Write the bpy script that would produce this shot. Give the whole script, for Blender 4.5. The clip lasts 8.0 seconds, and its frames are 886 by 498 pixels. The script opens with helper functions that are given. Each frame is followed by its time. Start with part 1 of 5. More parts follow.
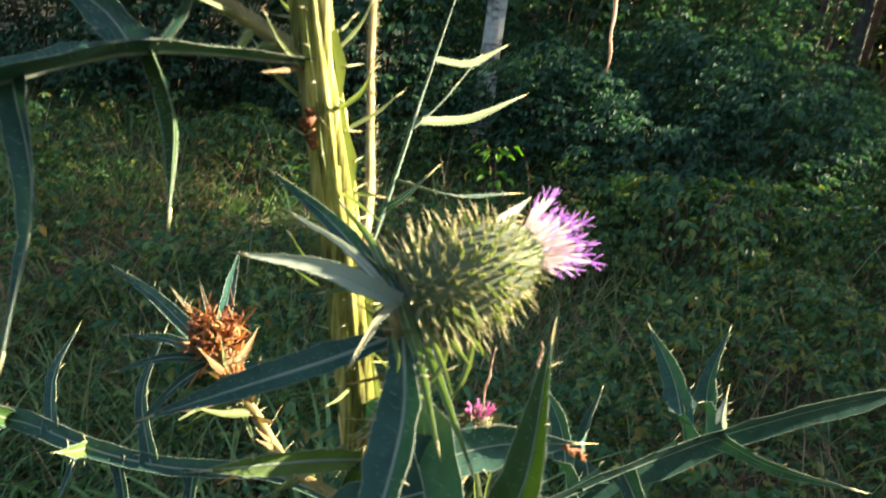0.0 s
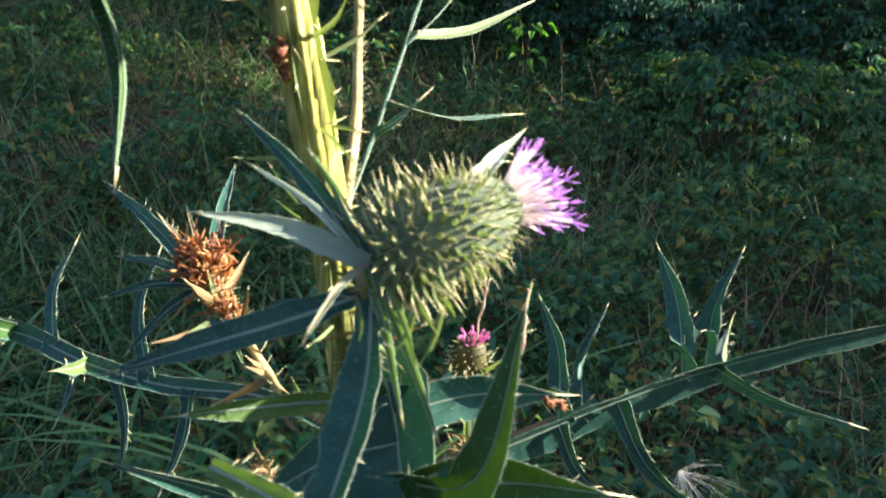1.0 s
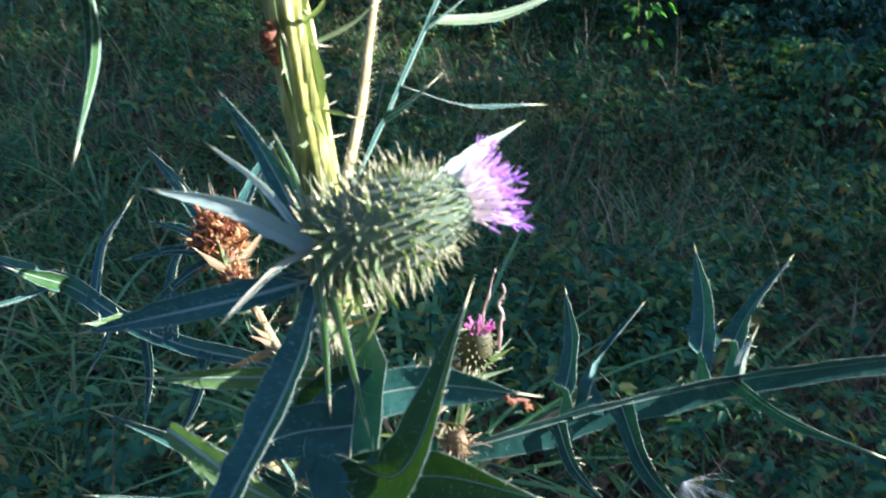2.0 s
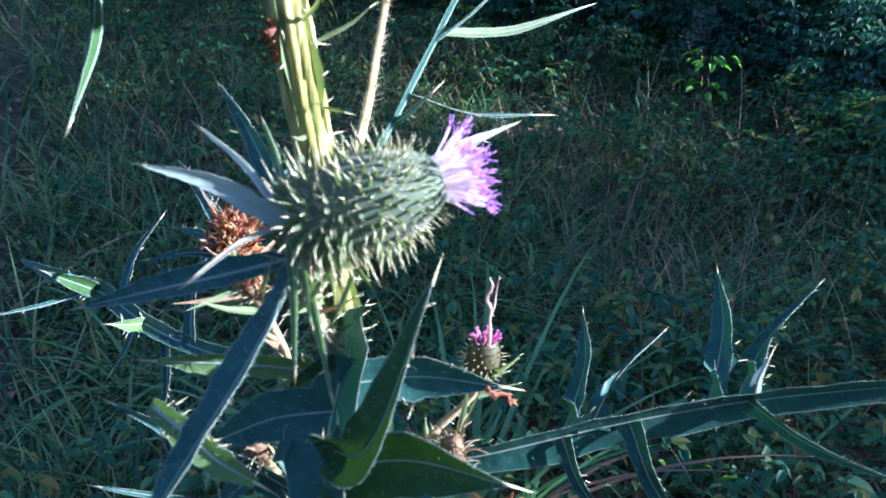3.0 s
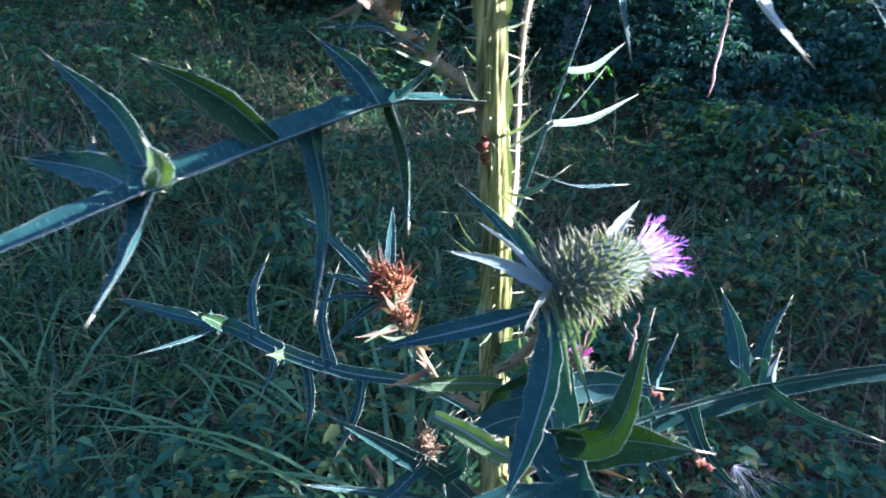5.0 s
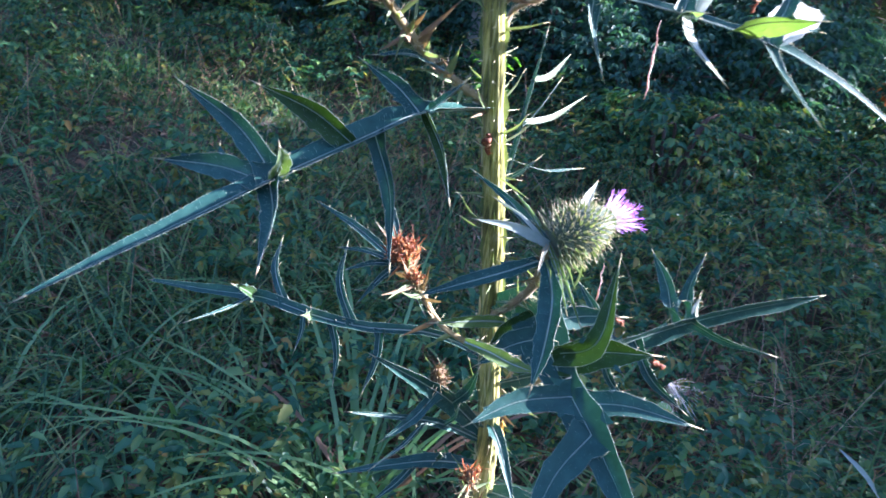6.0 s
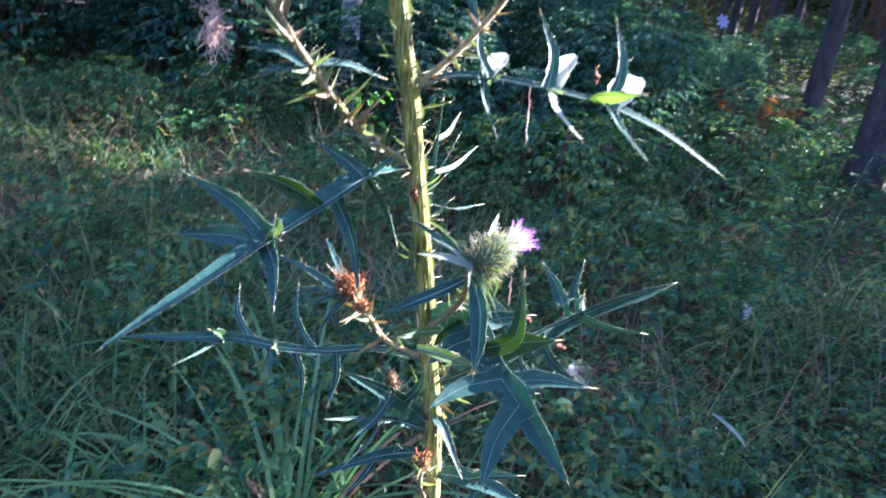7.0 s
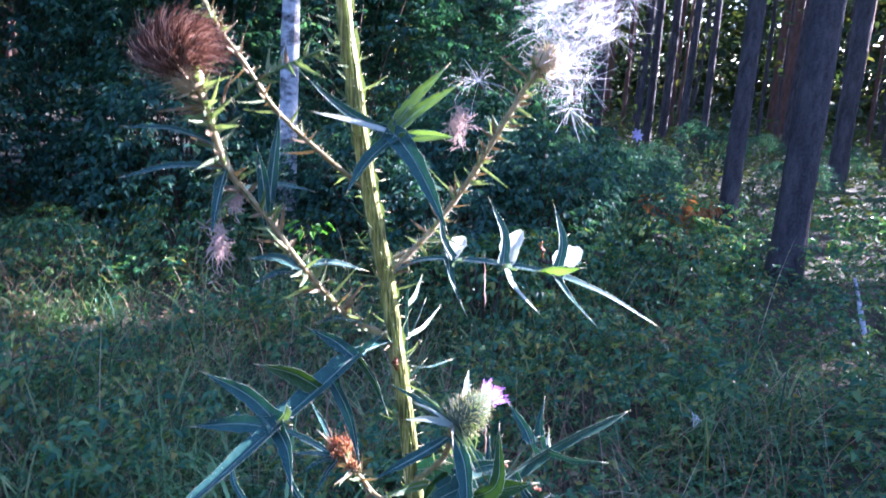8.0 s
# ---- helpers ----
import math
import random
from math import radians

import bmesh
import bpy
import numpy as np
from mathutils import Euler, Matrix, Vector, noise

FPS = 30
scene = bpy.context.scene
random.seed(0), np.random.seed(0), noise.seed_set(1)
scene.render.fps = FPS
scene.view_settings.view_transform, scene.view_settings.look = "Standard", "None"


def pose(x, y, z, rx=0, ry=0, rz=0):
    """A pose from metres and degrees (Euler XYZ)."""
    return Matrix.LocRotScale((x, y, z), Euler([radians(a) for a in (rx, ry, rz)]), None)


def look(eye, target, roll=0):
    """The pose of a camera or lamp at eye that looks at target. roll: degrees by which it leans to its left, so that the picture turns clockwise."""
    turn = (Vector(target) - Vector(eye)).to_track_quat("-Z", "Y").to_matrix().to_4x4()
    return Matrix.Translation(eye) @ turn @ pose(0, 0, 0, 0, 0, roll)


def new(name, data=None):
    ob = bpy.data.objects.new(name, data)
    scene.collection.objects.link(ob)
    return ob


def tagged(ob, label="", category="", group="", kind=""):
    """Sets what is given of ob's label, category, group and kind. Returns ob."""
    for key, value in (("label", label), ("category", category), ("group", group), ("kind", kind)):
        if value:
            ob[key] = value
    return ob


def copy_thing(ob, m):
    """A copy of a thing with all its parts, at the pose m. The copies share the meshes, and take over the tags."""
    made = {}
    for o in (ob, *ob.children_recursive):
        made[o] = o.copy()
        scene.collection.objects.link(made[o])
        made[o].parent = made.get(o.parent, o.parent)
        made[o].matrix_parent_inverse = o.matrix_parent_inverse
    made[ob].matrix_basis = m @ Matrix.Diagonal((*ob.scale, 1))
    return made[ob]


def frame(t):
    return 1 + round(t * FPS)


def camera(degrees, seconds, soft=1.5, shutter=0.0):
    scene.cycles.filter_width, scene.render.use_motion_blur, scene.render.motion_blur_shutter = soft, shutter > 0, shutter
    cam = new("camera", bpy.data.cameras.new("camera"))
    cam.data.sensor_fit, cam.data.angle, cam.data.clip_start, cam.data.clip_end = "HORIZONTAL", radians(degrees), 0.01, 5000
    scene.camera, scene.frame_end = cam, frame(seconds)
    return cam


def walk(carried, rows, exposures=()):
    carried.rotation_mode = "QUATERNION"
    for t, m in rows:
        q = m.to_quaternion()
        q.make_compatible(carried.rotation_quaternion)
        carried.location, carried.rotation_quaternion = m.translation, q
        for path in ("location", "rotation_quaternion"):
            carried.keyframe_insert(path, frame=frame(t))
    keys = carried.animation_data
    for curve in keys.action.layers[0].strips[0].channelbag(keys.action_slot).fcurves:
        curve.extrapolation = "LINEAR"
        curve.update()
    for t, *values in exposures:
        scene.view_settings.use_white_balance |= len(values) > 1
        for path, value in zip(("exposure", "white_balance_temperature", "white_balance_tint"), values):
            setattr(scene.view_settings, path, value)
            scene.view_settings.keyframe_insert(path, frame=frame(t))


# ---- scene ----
cam = camera(61.2, 8.0, soft=1.5, shutter=0.4)
cam.data.dof.use_dof, cam.data.dof.focus_distance, cam.data.dof.aperture_fstop = True, 0.75, 36.0
PATH = [
    (0, (0.049, -0.231, 1.122), (0.041, 1.666, 0.489), 6.5),
    (0.5, (0.054, -0.215, 1.123), (-0.007, 1.612, 0.313), 6.4),
    (1, (0.06, -0.213, 1.136), (0.012, 1.553, 0.198), 6.9),
    (1.5, (0.076, -0.208, 1.141), (-0.021, 1.47, 0.059), 9.1),
    (2, (0.094, -0.206, 1.143), (-0.213, 1.488, 0.124), 6.7),
    (2.2, (0.098, -0.207, 1.141), (-0.266, 1.502, 0.169), 6.5),
    (3.3, (0.12, -0.211, 1.13), (-0.385, 1.503, 0.231), 5.1),
    (3.5, (0.114, -0.219, 1.132), (-0.381, 1.507, 0.25), 5.1),
    (4, (0.093, -0.237, 1.146), (-0.316, 1.517, 0.278), 6.4),
    (4.5, (0.059, -0.265, 1.158), (-0.261, 1.511, 0.296), 7.4),
    (4.7, (0.043, -0.28, 1.166), (-0.211, 1.503, 0.297), 7.9),
    (5.8, (-0.016, -0.374, 1.195), (0.012, 1.421, 0.313), 9.8),
    (6, (-0.023, -0.397, 1.201), (0.051, 1.403, 0.332), 9.8),
    (6.5, (-0.044, -0.447, 1.217), (0.141, 1.367, 0.396), 8.1),
    (7, (-0.067, -0.499, 1.245), (0.301, 1.314, 0.486), 7.2),
    (7.5, (-0.087, -0.533, 1.285), (0.377, 1.316, 0.68), 5.3),
    (8, (-0.106, -0.552, 1.304), (0.403, 1.327, 0.847), 3.5),
]
EXPOSURES = [(0, 2.55, 7800, 9), (1.0, 2.45, 6450, 11), (1.5, 2.40, 5700, 12), (2.0, 2.34, 5200, 16), (3.3, 2.32, 4700, 26), (4.5, 2.40, 4680, 29), (6.0, 2.96, 5120, 34), (7.0, 3.18, 5220, 34), (8.0, 3.24, 5000, 38)]
walk(cam, [(t, look(eye, target, roll)) for t, eye, target, roll in PATH], EXPOSURES)

# ---------------------------------------------------------------- light
SUN_AZ = Vector((0.87, 0.21, 0.41)).normalized()      # towards the sun
world = bpy.data.worlds.new("world")
scene.world = world
world.use_nodes = True
wn = world.node_tree
sky = wn.nodes.new("ShaderNodeTexSky")
sky.sky_type = "NISHITA"
sky.sun_disc = False
sky.sun_elevation = math.asin(SUN_AZ.z)
sky.sun_rotation = math.atan2(SUN_AZ.x, SUN_AZ.y)
wn.links.new(sky.outputs[0], wn.nodes["Background"].inputs[0])
wn.nodes["Background"].inputs[1].default_value = 0.085
sun = new("sun", bpy.data.lights.new("sun", "SUN"))
sun.data.energy, sun.data.angle, sun.data.color = 5.0, radians(0.5), (1.0, 0.90, 0.72)
sun.matrix_world = look(SUN_AZ * 40, (0, 0, 0))


# ---------------------------------------------------------------- materials
def node_mat(name):
    m = bpy.data.materials.new(name)
    m.use_nodes = True
    nt = m.node_tree
    return m, nt, nt.nodes["Principled BSDF"], nt.nodes["Material Output"]


def ramp_of(nt, fac, stops):
    r = nt.nodes.new("ShaderNodeValToRGB")
    while len(r.color_ramp.elements) < len(stops):
        r.color_ramp.elements.new(0.5)
    for e, (p, c) in zip(r.color_ramp.elements, stops):
        e.position, e.color = p, (*c, 1)
    nt.links.new(fac, r.inputs[0])
    return r.outputs[0]


def mixed(nt, fac, a, b, mode="MIX"):
    n = nt.nodes.new("ShaderNodeMix")
    n.data_type, n.blend_type = "RGBA", mode
    for sock, v in ((n.inputs[0], fac), (n.inputs[6], a), (n.inputs[7], b)):
        if isinstance(v, (int, float)):
            sock.default_value = v
        elif isinstance(v, tuple):
            sock.default_value = (*v, 1)
        else:
            nt.links.new(v, sock)
    return n.outputs[2]


def noise_tex(nt, scale, detail=4, rough=0.6, stretch=None):
    co = nt.nodes.new("ShaderNodeTexCoord")
    src = co.outputs["Object"]
    if stretch:
        mp = nt.nodes.new("ShaderNodeMapping")
        mp.inputs["Scale"].default_value = stretch
        nt.links.new(src, mp.inputs[0])
        src = mp.outputs[0]
    n = nt.nodes.new("ShaderNodeTexNoise")
    n.inputs["Scale"].default_value, n.inputs["Detail"].default_value, n.inputs["Roughness"].default_value = scale, detail, rough
    nt.links.new(src, n.inputs["Vector"])
    return n.outputs[0]


def bumped(nt, bsdf, height, strength, dist):
    b = nt.nodes.new("ShaderNodeBump")
    b.inputs["Strength"].default_value, b.inputs["Distance"].default_value = strength, dist
    nt.links.new(height, b.inputs["Height"])
    nt.links.new(b.outputs[0], bsdf.inputs["Normal"])


def plant_mat(name, stops, scale=60, rough=0.5, through_light=0.35, tint=(1.0, 1.0, 0.5), island=0.0, sheen=0.0, spec=0.4, bump=0.3):
    """A leaf, stem or hair surface: mottled colour, light passing through."""
    m, nt, b, out = node_mat(name)
    n1 = noise_tex(nt, scale, 5)
    n2 = noise_tex(nt, scale * 0.12, 3)
    f = nt.nodes.new("ShaderNodeMath")
    f.operation = "ADD"
    h1 = nt.nodes.new("ShaderNodeMath")
    h1.operation = "MULTIPLY"
    h1.inputs[1].default_value = 0.5
    nt.links.new(n1, h1.inputs[0])
    h2 = nt.nodes.new("ShaderNodeMath")
    h2.operation = "MULTIPLY"
    h2.inputs[1].default_value = 0.5
    nt.links.new(n2, h2.inputs[0])
    nt.links.new(h1.outputs[0], f.inputs[0])
    nt.links.new(h2.outputs[0], f.inputs[1])
    fac = f.outputs[0]
    if island:
        g = nt.nodes.new("ShaderNodeNewGeometry")
        k = nt.nodes.new("ShaderNodeMix")
        k.data_type = "FLOAT"
        k.inputs[0].default_value = island
        nt.links.new(fac, k.inputs[2])
        nt.links.new(g.outputs["Random Per Island"], k.inputs[3])
        fac = k.outputs[0]
    col = ramp_of(nt, fac, stops)
    nt.links.new(col, b.inputs["Base Color"])
    b.inputs["Roughness"].default_value = rough
    b.inputs["Specular IOR Level"].default_value = spec
    b.inputs["Sheen Weight"].default_value = sheen
    if bump:
        bumped(nt, b, n1, bump, 0.001)
    if through_light:
        tr = nt.nodes.new("ShaderNodeBsdfTranslucent")
        nt.links.new(mixed(nt, 1.0, col, tint, "MULTIPLY"), tr.inputs[0])
        mx = nt.nodes.new("ShaderNodeMixShader")
        mx.inputs[0].default_value = through_light
        nt.links.new(b.outputs[0], mx.inputs[1])
        nt.links.new(tr.outputs[0], mx.inputs[2])
        nt.links.new(mx.outputs[0], out.inputs[0])
    return m


def streaked(name, stops, rough):
    m, nt, b, out = node_mat(name)
    n = noise_tex(nt, 420, 3, 0.6, (1, 1, 0.03))
    n2 = noise_tex(nt, 60, 5, 0.6)
    col = mixed(nt, 0.35, ramp_of(nt, n, stops), ramp_of(nt, n2, stops))
    nt.links.new(col, b.inputs["Base Color"])
    b.inputs["Roughness"].default_value = rough
    b.inputs["Sheen Weight"].default_value = 0.2
    bumped(nt, b, n, 0.6, 0.0008)
    return m


M_STEM = streaked("stem", [(0.36, (0.045, 0.046, 0.010)), (0.46, (0.18, 0.19, 0.036)), (0.56, (0.45, 0.42, 0.10)), (0.70, (0.80, 0.73, 0.38))], 0.38)
M_STALK = plant_mat("stalk", [(0.3, (0.17, 0.13, 0.05)), (0.55, (0.36, 0.28, 0.12)), (0.8, (0.58, 0.48, 0.32))], 160, 0.6, 0.15, sheen=0.3)
M_LEAF = plant_mat("leaf", [(0.3, (0.012, 0.050, 0.043)), (0.5, (0.025, 0.085, 0.069)), (0.75, (0.050, 0.134, 0.107))], 170, 0.5, 0.05, (1.2, 1.8, 0.5), sheen=0.0, spec=0.26, bump=0.5)
# yellower leaf green that puts sunlight shining through into chosen lobes
M_BACKLIT = plant_mat("backlit_leaf", [(0.3, (0.018, 0.048, 0.015)), (0.7, (0.045, 0.105, 0.028))], 170, 0.55, 0.07, (1.7, 1.8, 0.25), spec=0.2, bump=0.8)
# lime puts sunlight into lobes and leaves; bracts and a twig share it
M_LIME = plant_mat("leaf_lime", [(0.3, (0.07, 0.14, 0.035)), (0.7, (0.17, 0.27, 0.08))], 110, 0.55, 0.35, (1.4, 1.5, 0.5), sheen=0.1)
M_COTTON = plant_mat("leaf_underside", [(0.3, (0.46, 0.52, 0.44)), (0.7, (0.66, 0.70, 0.62))], 160, 0.8, 0.35, (0.95, 1.0, 0.8), sheen=0.6)
M_RIB = plant_mat("midrib", [(0.3, (0.26, 0.35, 0.29)), (0.7, (0.44, 0.52, 0.45))], 120, 0.7, 0.35, (1.0, 1.05, 0.8), spec=0.2)
M_SPINE = plant_mat("spine", [(0.3, (0.50, 0.47, 0.26)), (0.7, (0.72, 0.66, 0.44))], 120, 0.4, 0.2)
M_BRACT = plant_mat("bract", [(0.3, (0.10, 0.165, 0.07)), (0.6, (0.22, 0.28, 0.12)), (0.8, (0.42, 0.42, 0.25))], 140, 0.5, 0.35, (1.2, 1.25, 0.6), sheen=0.2)
M_DULL = plant_mat("bud_bract", [(0.3, (0.055, 0.060, 0.022)), (0.6, (0.11, 0.10, 0.045)), (0.8, (0.20, 0.15, 0.08))], 140, 0.6, 0.2, (1.2, 1.1, 0.6))
M_HUSK = plant_mat("husk", [(0.3, (0.15, 0.095, 0.05)), (0.6, (0.26, 0.18, 0.10)), (0.8, (0.42, 0.32, 0.20))], 120, 0.7, 0.2)
M_DARKBODY = plant_mat("head_body", [(0.3, (0.05, 0.08, 0.045)), (0.7, (0.13, 0.17, 0.10))], 160, 0.8, 0.0, sheen=0.2)
M_PINKTIP = plant_mat("pink_floret", [(0.3, (0.62, 0.16, 0.46)), (0.7, (0.82, 0.36, 0.66))], 200, 0.5, 0.4, (1.1, 0.9, 1.0))
M_PURPLE = plant_mat("floret", [(0.3, (0.62, 0.40, 0.84)), (0.7, (0.84, 0.64, 0.94))], 200, 0.5, 0.7, (1.1, 0.95, 1.1))
# cream of the tubes, whitened to hold the sun's glare on the tuft
M_CREAM_GLARE = plant_mat("floret_tube_glare", [(0.3, (0.95, 0.86, 0.88)), (0.7, (0.96, 0.93, 0.92))], 200, 0.5, 0.8, (1.0, 1.0, 1.0))
M_RUST = plant_mat("withered", [(0.12, (0.11, 0.030, 0.018)), (0.4, (0.28, 0.10, 0.045)), (0.65, (0.48, 0.22, 0.09)), (0.9, (0.72, 0.50, 0.24))], 160, 0.6, 0.35, (1.2, 0.95, 0.6), island=0.75)
M_STRAW = plant_mat("straw", [(0.3, (0.36, 0.26, 0.15)), (0.7, (0.62, 0.50, 0.33))], 120, 0.6, 0.25)
M_PINK = plant_mat("floss", [(0.3, (0.52, 0.34, 0.28)), (0.7, (0.80, 0.66, 0.60))], 160, 0.8, 0.4, (1, 0.95, 0.9))
M_PAPPUS = plant_mat("pappus", [(0.3, (0.80, 0.80, 0.80)), (0.7, (0.90, 0.90, 0.90))], 160, 0.5, 0.45, (1, 1, 1), bump=0)
M_BROWNHAIR = plant_mat("seed_hair", [(0.2, (0.060, 0.024, 0.018)), (0.6, (0.17, 0.085, 0.055)), (0.92, (0.50, 0.36, 0.29))], 160, 0.5, 0.3, (1, 0.85, 0.75), island=0.7, bump=0)
M_GRASS = plant_mat("grass", [(0.18, (0.018, 0.066, 0.036)), (0.40, (0.060, 0.155, 0.073)), (0.60, (0.16, 0.29, 0.129)), (0.76, (0.28, 0.33, 0.129)), (0.90, (0.42, 0.32, 0.146))], 30, 0.42, 0.4, (1.2, 1.4, 0.5), island=0.65, bump=0, spec=0.4)
M_DRY = plant_mat("dry_grass", [(0.1, (0.13, 0.075, 0.050)), (0.5, (0.26, 0.165, 0.10)), (0.9, (0.40, 0.30, 0.19))], 30, 0.6, 0.3, (1.1, 1.0, 0.7), island=0.75, bump=0, spec=0.2)
M_HAY = plant_mat("hay", [(0.1, (0.22, 0.13, 0.08)), (0.5, (0.40, 0.27, 0.16)), (0.9, (0.58, 0.46, 0.32))], 30, 0.6, 0.35, (1.1, 0.95, 0.7), island=0.75, bump=0, spec=0.2)
M_HERB = plant_mat("herb", [(0.18, (0.014, 0.050, 0.029)), (0.42, (0.046, 0.130, 0.060)), (0.62, (0.095, 0.21, 0.077)), (0.76, (0.19, 0.25, 0.060)), (0.84, (0.33, 0.19, 0.043)), (0.90, (0.34, 0.09, 0.034))], 30, 0.45, 0.4, (1.2, 1.4, 0.5), island=0.6, bump=0, spec=0.3)
M_SHRUB = plant_mat("shrub_leaf", [(0.15, (0.020, 0.072, 0.056)), (0.5, (0.046, 0.120, 0.090)), (0.85, (0.085, 0.18, 0.115)), (0.99, (0.24, 0.22, 0.07))], 20, 0.55, 0.35, (1.2, 1.6, 0.7), island=0.8, bump=0, spec=0.25)
M_BRAMBLE = plant_mat("bramble_leaf", [(0.25, (0.028, 0.105, 0.058)), (0.46, (0.062, 0.170, 0.086)), (0.62, (0.12, 0.25, 0.10)), (0.76, (0.24, 0.27, 0.07)), (0.86, (0.30, 0.17, 0.05))], 20, 0.42, 0.35, (1.2, 1.5, 0.6), island=0.65, bump=0, spec=0.28)
# lighter green that puts sunlight into the sapling's leaves
M_SAP_LIT = plant_mat("sapling_leaf_lit", [(0.2, (0.10, 0.28, 0.05)), (0.8, (0.20, 0.42, 0.08))], 30, 0.5, 0.5, (1.3, 1.7, 0.4), island=0.6, bump=0)
M_SEDGE = plant_mat("sedge", [(0.1, (0.060, 0.13, 0.055)), (0.5, (0.11, 0.20, 0.085)), (0.95, (0.21, 0.28, 0.13))], 30, 0.55, 0.4, (1.2, 1.4, 0.5), island=0.7, bump=0, spec=0.18)
M_TUFT = plant_mat("tuft_blade", [(0.1, (0.08, 0.19, 0.080)), (0.5, (0.15, 0.30, 0.12)), (0.95, (0.30, 0.42, 0.18))], 30, 0.32, 0.35, (1.2, 1.4, 0.5), island=0.6, bump=0, spec=0.5)
M_NEEDLE = plant_mat("needles", [(0.2, (0.020, 0.045, 0.022)), (0.8, (0.05, 0.085, 0.035))], 8, 0.6, 0.2, (1.2, 1.4, 0.5), island=0.7, bump=0)
M_WOODS = plant_mat("woods_leaf", [(0.1, (0.028, 0.058, 0.028)), (0.6, (0.055, 0.092, 0.036)), (0.9, (0.12, 0.12, 0.038)), (0.98, (0.20, 0.13, 0.04))], 4, 0.6, 0.35, (1.3, 1.3, 0.5), island=0.8, bump=0)
M_YELLOW = plant_mat("yellow_leaf", [(0.3, (0.55, 0.34, 0.05)), (0.7, (0.75, 0.50, 0.10))], 40, 0.5, 0.4, (1.1, 1.0, 0.5))
M_FERN = plant_mat("dry_fern", [(0.3, (0.22, 0.09, 0.03)), (0.7, (0.40, 0.18, 0.06))], 40, 0.6, 0.35, (1.1, 0.9, 0.5), island=0.6)
M_TWIG = plant_mat("twig", [(0.3, (0.07, 0.05, 0.035)), (0.7, (0.14, 0.10, 0.07))], 60, 0.8, 0.0)
M_LILAC = plant_mat("lilac_petal", [(0.3, (0.45, 0.38, 0.62)), (0.7, (0.62, 0.56, 0.76))], 60, 0.5, 0.4, (1, 1, 1))


def bark_mat(name, stops, stretch, scale, depth):
    m, nt, b, out = node_mat(name)
    n = noise_tex(nt, scale, 6, 0.65, stretch)
    n2 = noise_tex(nt, scale * 4, 4, 0.6)
    col = ramp_of(nt, n, stops)
    col = mixed(nt, 0.35, col, ramp_of(nt, n2, [(0.3, stops[0][1]), (0.7, stops[-1][1])]))
    nt.links.new(col, b.inputs["Base Color"])
    b.inputs["Roughness"].default_value = 0.9
    bumped(nt, b, n, 0.9, depth)
    return m


M_PINE = bark_mat("pine_bark", [(0.34, (0.010, 0.010, 0.012)), (0.45, (0.040, 0.038, 0.042)), (0.56, (0.085, 0.078, 0.080)), (0.70, (0.15, 0.125, 0.12))], (1, 1, 0.30), 15, 0.05)
M_REDPINE = bark_mat("red_pine_bark", [(0.35, (0.06, 0.035, 0.028)), (0.5, (0.14, 0.075, 0.055)), (0.68, (0.21, 0.125, 0.09))], (1, 1, 0.3), 14, 0.02)
M_BIRCH = bark_mat("birch_bark", [(0.44, (0.02, 0.02, 0.02)), (0.50, (0.62, 0.62, 0.62)), (0.75, (0.82, 0.82, 0.82))], (0.5, 0.5, 1.2), 7, 0.006)


def soil_mat():
    m, nt, b, out = node_mat("forest_soil")
    n = noise_tex(nt, 3.0, 8, 0.7)
    n2 = noise_tex(nt, 45, 6, 0.7)
    a = ramp_of(nt, n, [(0.3, (0.045, 0.038, 0.026)), (0.5, (0.060, 0.066, 0.036)), (0.7, (0.11, 0.085, 0.055))])
    c = ramp_of(nt, n2, [(0.3, (0.030, 0.026, 0.018)), (0.55, (0.085, 0.075, 0.045)), (0.75, (0.20, 0.15, 0.10))])
    nt.links.new(mixed(nt, 0.5, a, c), b.inputs["Base Color"])
    b.inputs["Roughness"].default_value = 0.95
    bumped(nt, b, n2, 1.0, 0.02)
    return m


M_SOIL = soil_mat()


# ---------------------------------------------------------------- mesh tools
def V(*a):
    return Vector(a)


def spline(pts, n):
    """n points on a smooth curve through pts."""
    p = [Vector(q) for q in pts]
    if len(p) == 2:
        return [p[0].lerp(p[1], i / (n - 1)) for i in range(n)]
    p = [p[0] * 2 - p[1]] + p + [p[-1] * 2 - p[-2]]
    segs = len(p) - 3
    out = []
    for i in range(n):
        u = i / (n - 1) * segs
        k = min(int(u), segs - 1)
        t = u - k
        a, b, c, d = p[k:k + 4]
        out.append(0.5 * (2 * b + (c - a) * t + (2 * a - 5 * b + 4 * c - d) * t * t + (3 * b - a - 3 * c + d) * t ** 3))
    return out


def lerp_list(vals, t):
    u = t * (len(vals) - 1)
    k = min(int(u), len(vals) - 2)
    return vals[k] + (vals[k + 1] - vals[k]) * (u - k)


